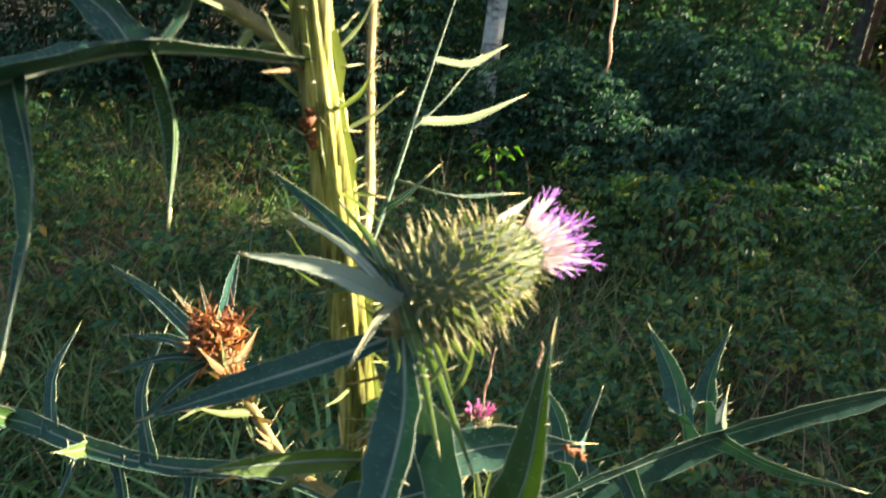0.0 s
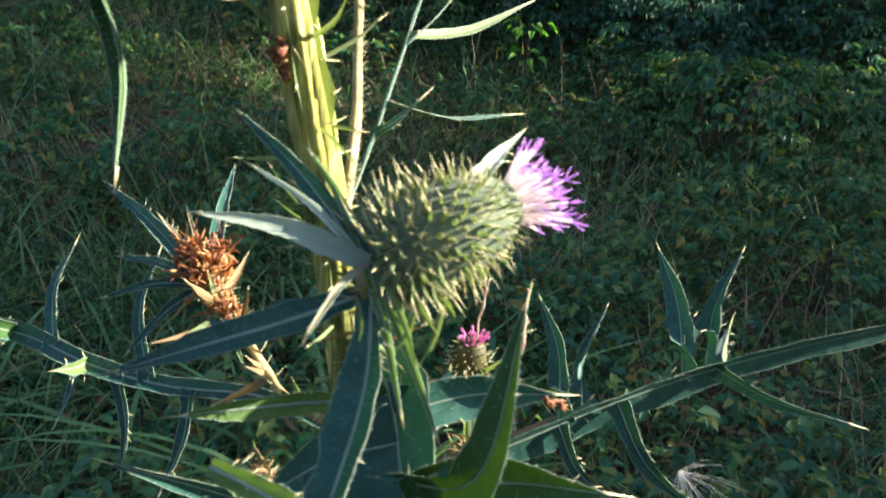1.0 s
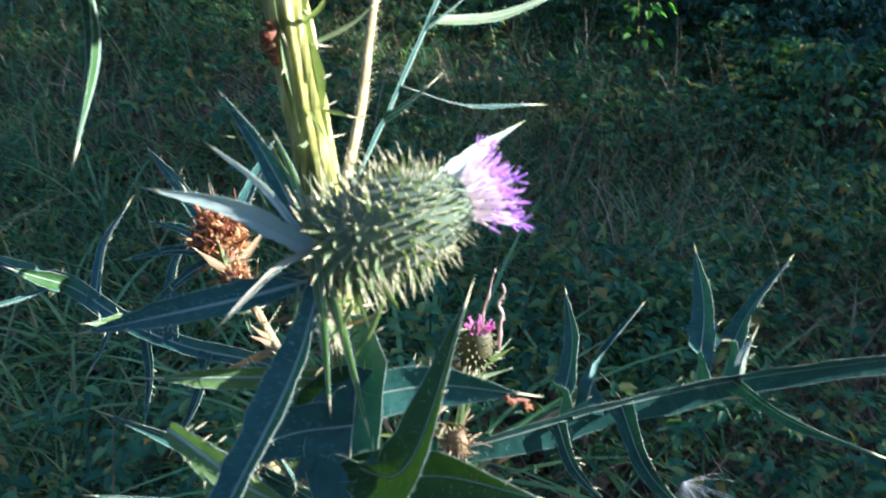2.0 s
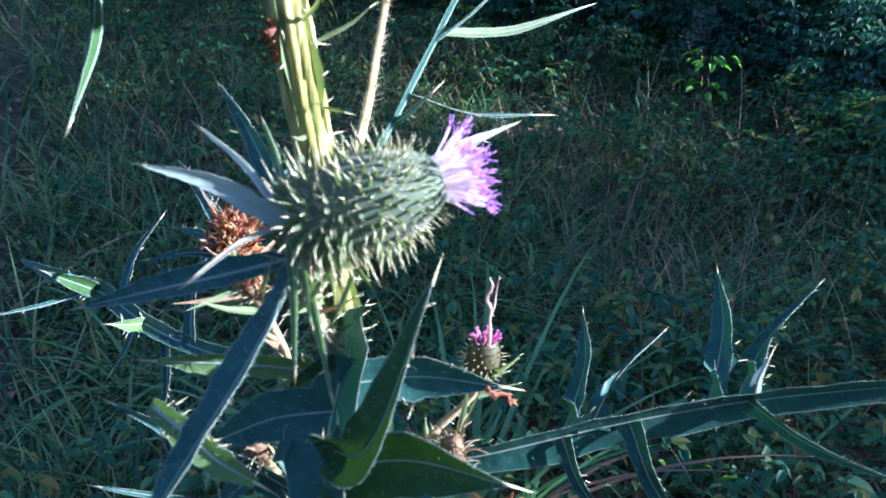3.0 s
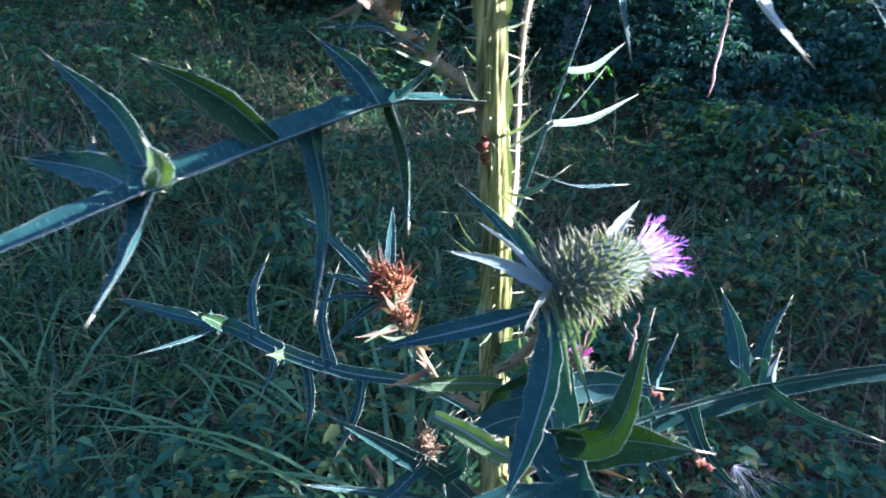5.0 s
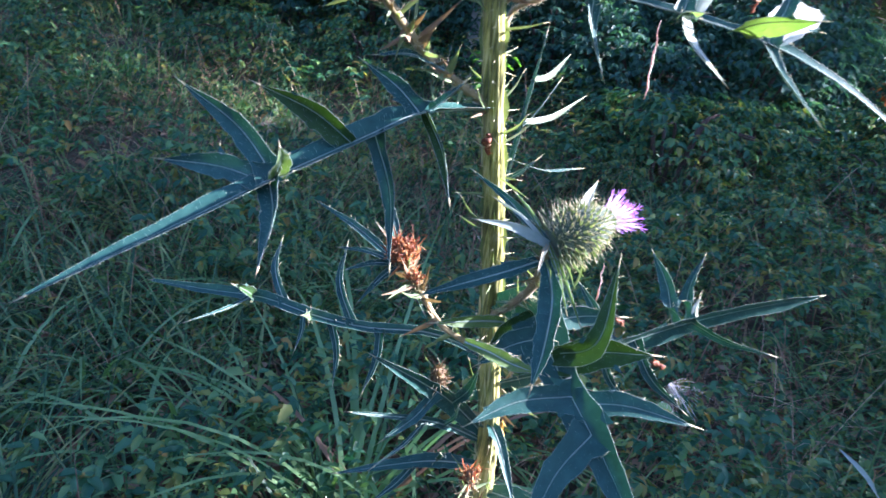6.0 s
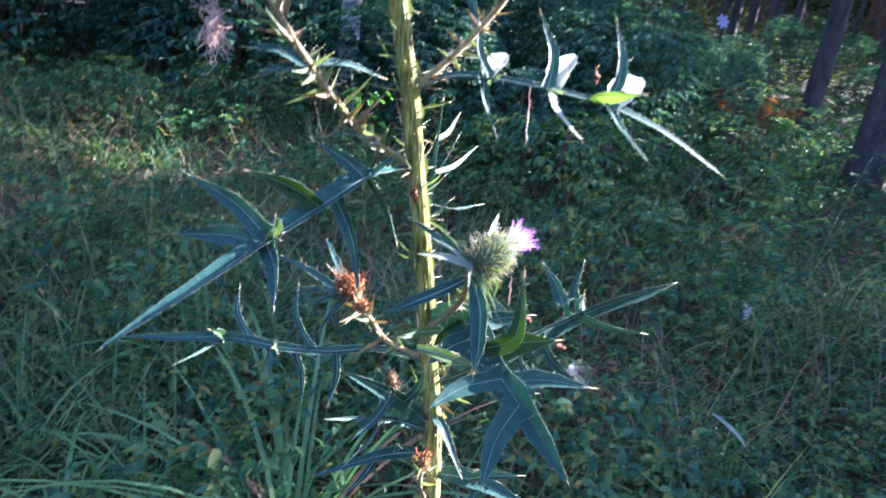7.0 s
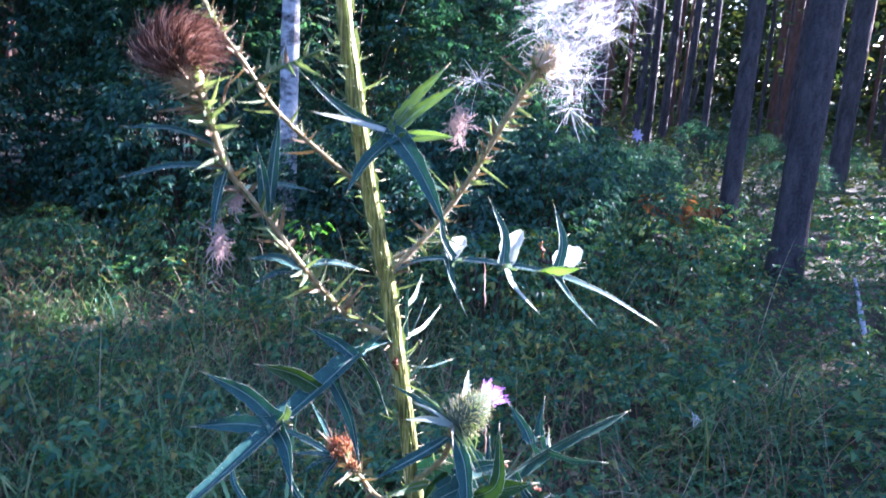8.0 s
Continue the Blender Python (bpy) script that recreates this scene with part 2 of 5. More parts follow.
def add_tube(bm, pts, radii, sides=6, ribs=0.0, wob=0.0):
    rings = []
    n = len(pts)
    ref = Vector((0.13, 1, 0.07))
    for i, p in enumerate(pts):
        t = (pts[min(i + 1, n - 1)] - pts[max(i - 1, 0)]).normalized()
        x = t.cross(ref).normalized()
        y = t.cross(x)
        r = lerp_list(radii, i / (n - 1))
        ring = []
        for k in range(sides):
            a = 2 * math.pi * k / sides
            rr = r * (1 + ribs * math.cos(2 * math.pi * k / 3)) * (1 + wob * noise.noise(p * 90 + Vector((k, 0, 0))))
            ring.append(bm.verts.new(p + x * (math.cos(a) * rr) + y * (math.sin(a) * rr)))
        rings.append(ring)
    for a, b in zip(rings, rings[1:]):
        for k in range(sides):
            bm.faces.new((a[k], a[(k + 1) % sides], b[(k + 1) % sides], b[k]))
    bm.faces.new(rings[0][::-1])
    bm.faces.new(rings[-1])


def add_spine(bm, base, tip, r):
    d = (tip - base).normalized()
    x = d.orthogonal().normalized()
    y = d.cross(x)
    ring = [bm.verts.new(base + (x * math.cos(a) + y * math.sin(a)) * r) for a in (0, 2.09, 4.19)]
    t = bm.verts.new(tip)
    for k in range(3):
        bm.faces.new((ring[k], ring[(k + 1) % 3], t))


def add_blade(bm, pts, widths, normal, fold=0.25, wave=0.0, seed=0.0, start=None):
    """A channelled leaf blade along pts. Returns its edge points (left, right), with outward directions."""
    n = len(pts)
    rows, edges = [], []
    first = Vector(start or normal).normalized()
    for i, p in enumerate(pts):
        N = first.lerp(Vector(normal).normalized(), min(1.0, 1.6 * i / (n - 1)))
        t = (pts[min(i + 1, n - 1)] - pts[max(i - 1, 0)]).normalized()
        side = t.cross(N)
        if side.length < 1e-4:
            side = t.orthogonal()
        side.normalize()
        up = side.cross(t)
        w = max(lerp_list(widths, i / (n - 1)), 0.00025)
        ws = w * (1 + wave * noise.noise(Vector((i * 0.9, seed, 0))))
        wd = w * (1 + wave * noise.noise(Vector((i * 0.9, seed + 9, 0))))
        lift = w * wave * 0.5
        row = [bm.verts.new(p - side * ws + up * (ws * fold * 1.9 + lift * noise.noise(Vector((i * 1.1, seed + 3, 0))))),
               bm.verts.new(p - side * ws * 0.5 + up * ws * fold * 0.5),
               bm.verts.new(p),
               bm.verts.new(p + side * wd * 0.5 + up * wd * fold * 0.5),
               bm.verts.new(p + side * wd + up * (wd * fold * 1.9 + lift * noise.noise(Vector((i * 1.1, seed + 5, 0)))))]
        rows.append(row)
        edges.append((row[0].co.copy(), -side, row[4].co.copy(), side, t))
    for a, b in zip(rows, rows[1:]):
        for k in range(4):
            bm.faces.new((a[k], a[k + 1], b[k + 1], b[k]))
    return edges


def finish(name, bm, material, smooth=True):
    me = bpy.data.meshes.new(name)
    bm.normal_update()
    bm.to_mesh(me)
    bm.free()
    me.materials.append(material)
    if smooth:
        for poly in me.polygons:
            poly.use_smooth = True
    return me


def part(name, bm, material, parent, label="", smooth=True, kind=""):
    """One mesh, in world metres, under a thing or a part."""
    me = bm if isinstance(bm, bpy.types.Mesh) else finish(name, bm, material, smooth)
    ob = new(name, me)
    ob.parent = parent
    if parent is not None and parent.type == "EMPTY":
        ob.matrix_parent_inverse = Matrix.Translation(-parent.location)
    if label:
        ob["label"] = label
    if kind:
        ob["kind"] = kind
    return ob


def thing(name, at, label, category, group="", kind=""):
    e = new(name)
    e.empty_display_size = 0.05
    e.location = at
    return tagged(e, label, category, group, kind)


def np_object(name, verts, faces, material, label, category, kind="stuff"):
    """One mesh from arrays: verts (n, 3), faces (m, 4) or (m, 3)."""
    me = bpy.data.meshes.new(name)
    k = faces.shape[1]
    me.vertices.add(len(verts))
    me.vertices.foreach_set("co", verts.astype(np.float32).ravel())
    me.loops.add(faces.size)
    me.loops.foreach_set("vertex_index", faces.astype(np.int32).ravel())
    me.polygons.add(len(faces))
    me.polygons.foreach_set("loop_start", np.arange(0, faces.size, k, dtype=np.int32))
    me.polygons.foreach_set("loop_total", np.full(len(faces), k, dtype=np.int32))
    me.update(calc_edges=True)
    me.materials.append(material)
    ob = new(name, me)
    return tagged(ob, label, category, kind=kind)


def ground_z(x, y):
    """Gentle swells of the forest floor."""
    return 0.05 * np.sin(x * 0.9 + 0.7) * np.cos(y * 0.7) + 0.03 * np.sin(x * 2.3 + y * 1.7) - 0.06


rng = np.random.default_rng(7)


# ---------------------------------------------------------------- ground
def build_ground():
    rings = [0.0] + [0.12 * 1.09 ** i for i in range(100)]
    rings = [r for r in rings if r < 600] + [900.0]
    spokes = 96
    bm = bmesh.new()
    last = None
    for r in rings:
        row = []
        for k in range(1 if r == 0 else spokes):
            a = 2 * math.pi * k / spokes
            x, y = r * math.cos(a), 2 + r * math.sin(a)
            z = float(ground_z(x, y)) + 0.02 * noise.noise(Vector((x * 6, y * 6, 0))) if r < 60 else -0.06
            row.append(bm.verts.new((x, y, z)))
        if last:
            for k in range(spokes):
                if len(last) == 1:
                    bm.faces.new((last[0], row[k], row[(k + 1) % spokes]))
                else:
                    bm.faces.new((last[k], row[k], row[(k + 1) % spokes], last[(k + 1) % spokes]))
        last = row
    return tagged(part("ground", bm, M_SOIL, None), "dark forest soil with litter and low plants", "ground", kind="structure")


build_ground()


def fan(n, near, far, half, power=0.75, centre=(0.0, -0.5), turn=0.12):
    """Scattered places in a fan ahead of the glade's edge, thinning with distance."""
    u = rng.random(n)
    p = 1 - power
    r = (near ** p + u * (far ** p - near ** p)) ** (1 / p)
    a = turn + (rng.random(n) * 2 - 1) * half
    return centre[0] + r * np.sin(a), centre[1] + r * np.cos(a), r


def patchy(x, y, f, s):
    return np.sin(x * f + s) * np.cos(y * f * 1.3 + s * 2) + 0.5 * np.sin(x * f * 2.7 - y * f * 2.1 + s)


def grass_mesh(x, y, length, width, lean, bend, z0=None, az=None, joints=5, droop=0.45):
    """Arching blades as one array mesh."""
    n = len(x)
    az = rng.random(n) * 2 * np.pi if az is None else az
    z0 = ground_z(x, y) if z0 is None else z0
    ox, oy = np.cos(az), np.sin(az)
    sx, sy = -oy, ox
    steps = (0, 0.3, 0.6, 0.85, 1.0) if joints == 5 else np.linspace(0, 1, joints)
    verts = np.zeros((n, 2 * joints, 3))
    out, up = np.zeros(n), np.zeros(n)
    for k, s in enumerate(steps):
        if k:
            angle = 0.8 * lean + droop * 4.0 * bend * (s + steps[k - 1]) * 0.5
            out = out + length * (s - steps[k - 1]) * np.sin(angle)
            up = up + length * (s - steps[k - 1]) * np.cos(angle)
        w = width * (1 - s ** 2.4) * 0.5 + 0.0003
        for q, sg in ((0, -1), (1, 1)):
            verts[:, 2 * k + q, 0] = x + ox * out + sg * sx * w
            verts[:, 2 * k + q, 1] = y + oy * out + sg * sy * w
            verts[:, 2 * k + q, 2] = z0 + up - (0.15 * w if q else 0)
    quad = np.array([[2 * k, 2 * k + 1, 2 * k + 3, 2 * k + 2] for k in range(joints - 1)])
    faces = (np.arange(n)[:, None, None] * 2 * joints + quad[None]).reshape(-1, 4)
    return verts.reshape(-1, 3), faces


def leaflet_mesh(px, py, pz, az, droop, size, ratio=0.55, fold=0.18):
    """Pointed leaflets, folded on the midrib, as one array mesh."""
    n = len(px)
    d = np.stack([np.cos(az) * np.cos(droop), np.sin(az) * np.cos(droop), -np.sin(droop)], 1)
    s = np.stack([-np.sin(az), np.cos(az), np.zeros(n)], 1)
    roll = (rng.random(n) - 0.5) * 0.9
    up = np.cross(d, s) * -1
    s2 = s * np.cos(roll)[:, None] + up * np.sin(roll)[:, None]
    u2 = np.cross(s2, d) * -1
    p = np.stack([px, py, pz], 1)
    L = size[:, None]
    out = np.zeros((n, 8, 3))
    sag = np.array([0, 0.02, 0.10, 0.26])
    for k, (t, w) in enumerate(((0.0, 0.0), (0.30, 1.0), (0.68, 0.78), (1.0, 0.0))):
        c = p + d * L * t - u2 * L * sag[k] * 0.6
        if k in (1, 2):
            out[:, 2 * k - 1] = c - s2 * L * ratio * 0.5 * w + u2 * L * fold * w
            out[:, 2 * k] = c + s2 * L * ratio * 0.5 * w + u2 * L * fold * w
        elif k == 0:
            out[:, 0] = c
        else:
            out[:, 5] = c
    out[:, 6] = p + d * L * 0.30 - u2 * L * sag[1] * 0.6
    out[:, 7] = p + d * L * 0.68 - u2 * L * sag[2] * 0.6
    tri = np.array([[0, 1, 6], [0, 6, 2], [1, 3, 7], [1, 7, 6], [6, 7, 4], [6, 4, 2], [3, 5, 7], [7, 5, 4]])
    faces = (np.arange(n)[:, None, None] * 8 + tri[None]).reshape(-1, 3)
    return out.reshape(-1, 3), faces


# ---------------------------------------------------------------- ground cover
def tufts(count, each, near, far, spread, half=0.85, power=0.75, keep=None):
    """Places of blades gathered in tufts, each blade pointing outwards."""
    x, y, r = fan(count, near, far, half, power)
    if keep is not None:
        k = keep(x, y)
        x, y = x[k], y[k]
    # barer ground round the sedge tufts and beside the thistle
    bare = ((x + 0.15) / 0.5) ** 2 + ((y - 0.75) / 0.5) ** 2 < 1
    thin = (x > 0.3) & (x < 1.9) & (y < 1.5)
    k = rng.random(len(x)) > np.where(bare, 0.85, np.where(thin, 0.35, np.where(y < 1.3, 0.5, 0.0)))
    x, y = x[k], y[k]
    m = len(x)
    size = rng.uniform(0.6, 1.3, m)
    tone = np.repeat(size, each)
    x, y = np.repeat(x, each), np.repeat(y, each)
    n = len(x)
    az = rng.random(n) * 6.283
    d = spread * rng.random(n) ** 0.5
    return x + d * np.cos(az), y + d * np.sin(az), az + rng.normal(0, 0.5, n), tone, n


def build_cover():
    x, y, az, tone, n = tufts(4200, 10, 0.55, 9.0, 0.06, keep=lambda x, y: patchy(x, y, 1.6, 0.3) + 1.3 * (rng.random(len(x)) - 0.3) - 0.25 * x > -0.15)
    v, f = grass_mesh(x, y, rng.uniform(0.12, 0.38, n) * tone, rng.uniform(0.003, 0.0085, n) * (0.8 + 0.1 * np.hypot(x, y)), rng.uniform(0.1, 1.0, n), rng.uniform(0.3, 1.25, n), az=az, joints=6)
    # the same grass goes on all round the glade, thinner
    a, r = rng.random(30000) * 6.283, 10.0 * rng.random(30000) ** 0.6
    x, y = r * np.cos(a), 1.0 + r * np.sin(a)
    k = (np.abs(np.arctan2(x, y + 0.5) - 0.12) > 0.85) & (np.hypot(x, y + 0.3) > 0.6)
    x, y = x[k], y[k]
    n = len(x)
    v2, f2 = grass_mesh(x, y, rng.uniform(0.14, 0.40, n), rng.uniform(0.006, 0.014, n), rng.uniform(0.15, 0.7, n), rng.uniform(0.2, 0.95, n), joints=6)
    v, f = np.concatenate([v, v2]), np.concatenate([f, f2 + len(v)])
    np_object("grass", v, f, M_GRASS, "green uncut grass blades over the forest floor", "grass")
    x, y, az, tone, n = tufts(1500, 7, 0.7, 9.0, 0.08, keep=lambda x, y: patchy(x, y, 1.1, 2.0) + 1.0 * (rng.random(len(x)) - 0.5) > -0.05)
    v, f = grass_mesh(x, y, rng.uniform(0.10, 0.40, n) * tone, rng.uniform(0.0014, 0.0034, n), rng.uniform(0.05, 1.4, n), rng.uniform(0.2, 1.4, n), az=az, joints=7)
    np_object("dry_grass", v, f, M_DRY, "thin dry brown grass stalks among green plants", "dry grass")
    x, y, az, tone, n = tufts(260, 6, 1.2, 6.5, 0.12, 0.8, 0.4, keep=lambda x, y: ((x < 0.7) & (y > 1.6)) | ((rng.random(len(x)) < 0.3) & (y > 1.0)))
    m = 420
    x = np.concatenate([x, rng.normal(-0.3, 0.8, m), rng.normal(1.1, 0.5, 120), rng.uniform(0.3, 2.6, 300)])
    y = np.concatenate([y, rng.normal(2.9, 0.7, m), rng.normal(1.1, 0.4, 120), rng.uniform(1.2, 3.4, 300)])
    n = len(x)
    az, tone = rng.random(n) * 6.283, rng.uniform(0.6, 1.2, n)
    v, f = grass_mesh(x, y, rng.uniform(0.25, 0.66, n) * tone, rng.uniform(0.0014, 0.0032, n), rng.uniform(0.05, 0.9, n), rng.uniform(0.2, 1.5, n), az=az, joints=7, droop=0.34)
    np_object("dry_stalks", v, f, M_HAY, "tall thin reddish-brown dry grass stalks", "dry grass")
    x, y, az, tone, n = tufts(330, 10, 0.7, 6.5, 0.03)
    v, f = grass_mesh(x, y, rng.uniform(0.22, 0.46, n) * tone, rng.uniform(0.003, 0.007, n), rng.uniform(0.1, 0.8, n), rng.uniform(0.5, 1.3, n), az=az, joints=8, droop=0.72)
    np_object("long_grass", v, f, M_SEDGE, "long arching pale green grass blades", "grass")
    # three-leaved herbs
    x, y, r = fan(44000, 0.5, 9.0, 0.85, power=0.75)
    keep = patchy(x, y, 2.1, 5.0) + 1.2 * (rng.random(len(x)) - 0.5) + 0.15 * x > -0.05
    keep &= (((x + 0.15) / 0.45) ** 2 + ((y - 0.75) / 0.45) ** 2 > 1) | (rng.random(len(x)) < 0.4)
    x, y = x[keep], y[keep]
    n = len(x)
    h = rng.uniform(0.03, 0.20, n) * (0.7 + 0.4 * np.clip(patchy(x, y, 1.3, 4.0), -1, 1))
    size = rng.uniform(0.010, 0.030, n) * (0.9 + 0.10 * np.hypot(x, y))
    z = ground_z(x, y) + h
    a0 = rng.random(n) * 6.28
    P = [(x, y, z, a0 + k * 2.09 + rng.normal(0, 0.2, n), rng.uniform(-0.25, 0.75, n), size * rng.uniform(0.8, 1.1, n)) for k in range(3)]
    cat = [np.concatenate([q[i] for q in P]) for i in range(6)]
    v, f = leaflet_mesh(*cat, ratio=0.72)
    np_object("low_herbs", v, f, M_HERB, "low three-leaved green herbs covering the ground", "herbs")
    # broader fingered leaves standing higher, in clumps with bare gaps between
    x, y, r = fan(13000, 0.9, 8.5, 0.85, power=0.6)
    keep = patchy(x, y, 2.6, 1.2) + 0.7 * (rng.random(len(x)) - 0.5) + 0.10 * x > 0.15
    keep &= (y > 1.3) | (rng.random(len(x)) < 0.5)
    x, y = x[keep], y[keep]
    n = len(x)
    h = rng.uniform(0.10, 0.34, n)
    a0 = rng.random(n) * 6.28
    tilt = rng.uniform(-0.2, 0.6, n)
    P = [(x + 0.015 * np.cos(a0 + k * 0.9), y + 0.015 * np.sin(a0 + k * 0.9), ground_z(x, y) + h, a0 + (k - 2) * 0.9 + rng.normal(0, 0.12, n), tilt + rng.normal(0, 0.15, n), rng.uniform(0.020, 0.046, n) * (0.85 + 0.12 * np.hypot(x, y)) * (1.1 - 0.15 * abs(k - 2))) for k in range(5)]
    cat = [np.concatenate([q[i] for q in P]) for i in range(6)]
    v, f = leaflet_mesh(*cat, ratio=0.48)
    np_object("broad_herbs", v, f, M_BRAMBLE, "broad-leaved green herbs with fingered leaves", "herbs")
    # taller narrow leaves
    x, y, r = fan(12000, 0.7, 9.0, 0.85)
    n = len(x)
    v, f = leaflet_mesh(x, y, ground_z(x, y) + rng.uniform(0.05, 0.32, n), rng.random(n) * 6.28, rng.uniform(-1.1, 0.9, n), rng.uniform(0.014, 0.036, n) * (0.8 + 0.10 * np.hypot(x, y)), ratio=0.26)
    np_object("narrow_herbs", v, f, M_HERB, "narrow-leaved green wild herbs in the grass", "herbs")
    # litter
    x, y, r = fan(11000, 0.6, 9.0, 0.9)
    n = len(x)
    v, f = leaflet_mesh(x, y, ground_z(x, y) + rng.uniform(0.004, 0.05, n), rng.random(n) * 6.28, rng.uniform(-0.4, 0.4, n), rng.uniform(0.02, 0.055, n), ratio=0.6)
    np_object("leaf_litter", v, f, M_DRY, "dead brown leaves lying on the soil", "leaf litter")
    # low olive growth under the pines beyond the shrubs
    x, y, r = fan(32000, 8.0, 34.0, 0.55, power=0.3, turn=0.50)
    n = len(x)
    v, f = leaflet_mesh(x, y, -0.06 + rng.random(n) ** 2 * 0.30, rng.random(n) * 6.28, rng.uniform(-0.9, 0.7, n), rng.uniform(0.05, 0.13, n) * (0.5 + r / 20), ratio=0.35)
    np_object("forest_undergrowth", v, f, M_WOODS, "olive low growth between the pine trunks", "undergrowth")


build_cover()


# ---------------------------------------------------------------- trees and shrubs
# the added crowns are cut open towards the sun to light these places
SUN_GAPS = [(Vector((0.03, -0.02, 1.16)), 0.30), (Vector((0.26, 3.92, 0.34)), 0.10)]


def trunk_mesh(height, r0, r1, bend, material, seed, flare=1.5):
    bm = bmesh.new()
    pts, rad = [], []
    n = 26
    for i in range(n):
        s = (i / (n - 1)) ** 1.6
        pts.append(Vector((bend * s * s + 0.05 * noise.noise(Vector((s * 3, seed, 0))) * s * 4, 0.05 * noise.noise(Vector((s * 3, seed, 5))) * s * 4, height * s - 0.15)))
        rad.append(r0 * (1 + (flare - 1) * math.exp(-height * s * 5)) + (r1 - r0) * s)
    sides = 14
    rings = []
    for p, r in zip(pts, rad):
        ring = []
        for k in range(sides):
            a = 2 * math.pi * k / sides
            q = Vector((math.cos(a), math.sin(a), 0))
            ring.append(bm.verts.new(p + q * r * (1 + 0.10 * noise.noise(Vector((a * 1.5, p.z * 2.0, seed))))))
        rings.append(ring)
    for a, b in zip(rings, rings[1:]):
        for k in range(sides):
            bm.faces.new((a[k], a[(k + 1) % sides], b[(k + 1) % sides], b[k]))
    bm.faces.new(rings[-1])
    return finish("trunk", bm, material)


def crown_mesh(z0, z1, radius, count, seed, size=0.45, root=None):
    """Limbs with flat sprays of needles; root: the tree's place, given where sprays are left out to let planned sun
    through.
    """
    g = np.random.default_rng(seed)
    vs, fs = [], []
    k = 0
    for i in range(count):
        h = g.random() ** 0.8
        z = z0 + (z1 - z0) * h
        R = radius * (1 - h) ** 0.6 + 0.25
        a = (i % 17) * 2.399 + g.normal(0, 0.25)
        r = R * math.sqrt(g.random())
        c = np.array([r * math.cos(a), r * math.sin(a), z - 0.15 * r])
        for _ in range(3):
            d = np.array([math.cos(a) + g.normal(0, 0.7), math.sin(a) + g.normal(0, 0.7), g.normal(0, 0.5)])
            d /= np.linalg.norm(d)
            s = np.cross(d, g.normal(0, 1, 3))
            s /= np.linalg.norm(s)
            L = size * g.uniform(0.6, 1.3)
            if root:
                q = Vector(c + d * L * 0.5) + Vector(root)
                if any(((q - g0) - SUN_AZ * (q - g0).dot(SUN_AZ)).length < r0 + L * 0.4 for g0, r0 in SUN_GAPS):
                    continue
            vs += [c, c + d * L * 0.5 + s * L * 0.22, c + d * L, c + d * L * 0.5 - s * L * 0.22]
            fs.append((k, k + 1, k + 2, k + 3))
            k += 4
    me = bpy.data.meshes.new("crown")
    me.from_pydata([tuple(v) for v in vs], [], fs)
    me.materials.append(M_NEEDLE)
    return me


def make_tree(kind, at, label, material, height, r0, lean, seed, crown=True, group="forest trees"):
    t = thing(kind, (0, 0, 0), label, "tree", group)
    part("trunk", trunk_mesh(height, r0, r0 * 0.35, lean, material, seed), None, t)
    if crown:
        part("crown", crown_mesh(height * 0.5, height, 1.8, 260, seed), None, t)
    t.location = at
    return t


PINE_LABEL = "tall dark-barked pine standing in the forest"
pine = make_tree("pine_tree", (3.58, 3.80, -0.06), "thick dark-barked pine trunk beside the glade", M_PINE, 15, 0.118, 0.25, 3)
pine_b = make_tree("pine_tree", (4.28, 5.50, -0.06), "dark-barked pine rising behind the green shrubs", M_PINE, 15, 0.088, 0.3, 8)
pine_c = make_tree("pine_tree", (11.5, 12.1, -0.06), "reddish-barked pine deeper in the forest", M_REDPINE, 16, 0.15, 0.2, 5)
FAR_TREES = [(7.35, 14.7, 0), (8.3, 14.2, 1), (10.1, 16.6, 0), (8.4, 13.0, 1), (8.0, 8.3, 0), (13.6, 16.6, 2), (6.2, 17.5, 2), (9.3, 19.0, 0), (14.5, 14.0, 1),
             (15.5, 19.5, 2), (5.0, 20.5, 0), (12.3, 22.0, 0)]
for i, (x, y, k) in enumerate(FAR_TREES):
    src = (pine, pine_b, pine_c)[k]
    t = copy_thing(src, Matrix.Translation((x, y, -0.06)) @ Matrix.Rotation(i * 1.7, 4, "Z") @ Matrix.Scale(0.85 + 0.3 * ((i * 37) % 10) / 10, 4))
    t["label"] = "reddish-barked pine deeper in the forest" if k == 2 else PINE_LABEL


trunk_data = [o.data for o in pine.children if o.name.startswith("trunk")][0]
# spruces added to block skylight, so that the tall shrubs darken
for i, (x, y) in enumerate([(-1.7, 8.4), (0.3, 9.0), (-3.9, 8.0), (-2.8, 10.4), (-5.8, 7.0)]):
    spruce = thing("spruce_tree", (x, y, -0.06), "dark low-boughed spruce added behind the shrubs to shade them", "tree", "forest trees")
    for made_part in (new("trunk", trunk_data), new("crown", crown_mesh(2.3, 13, 2.3, 420, 900 + i, 0.55))):
        made_part.parent = spruce


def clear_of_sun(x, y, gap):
    """True where a tree stays out of the sun's path to the thistle."""
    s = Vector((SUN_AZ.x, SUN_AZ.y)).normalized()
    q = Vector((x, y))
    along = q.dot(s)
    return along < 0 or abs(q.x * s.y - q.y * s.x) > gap


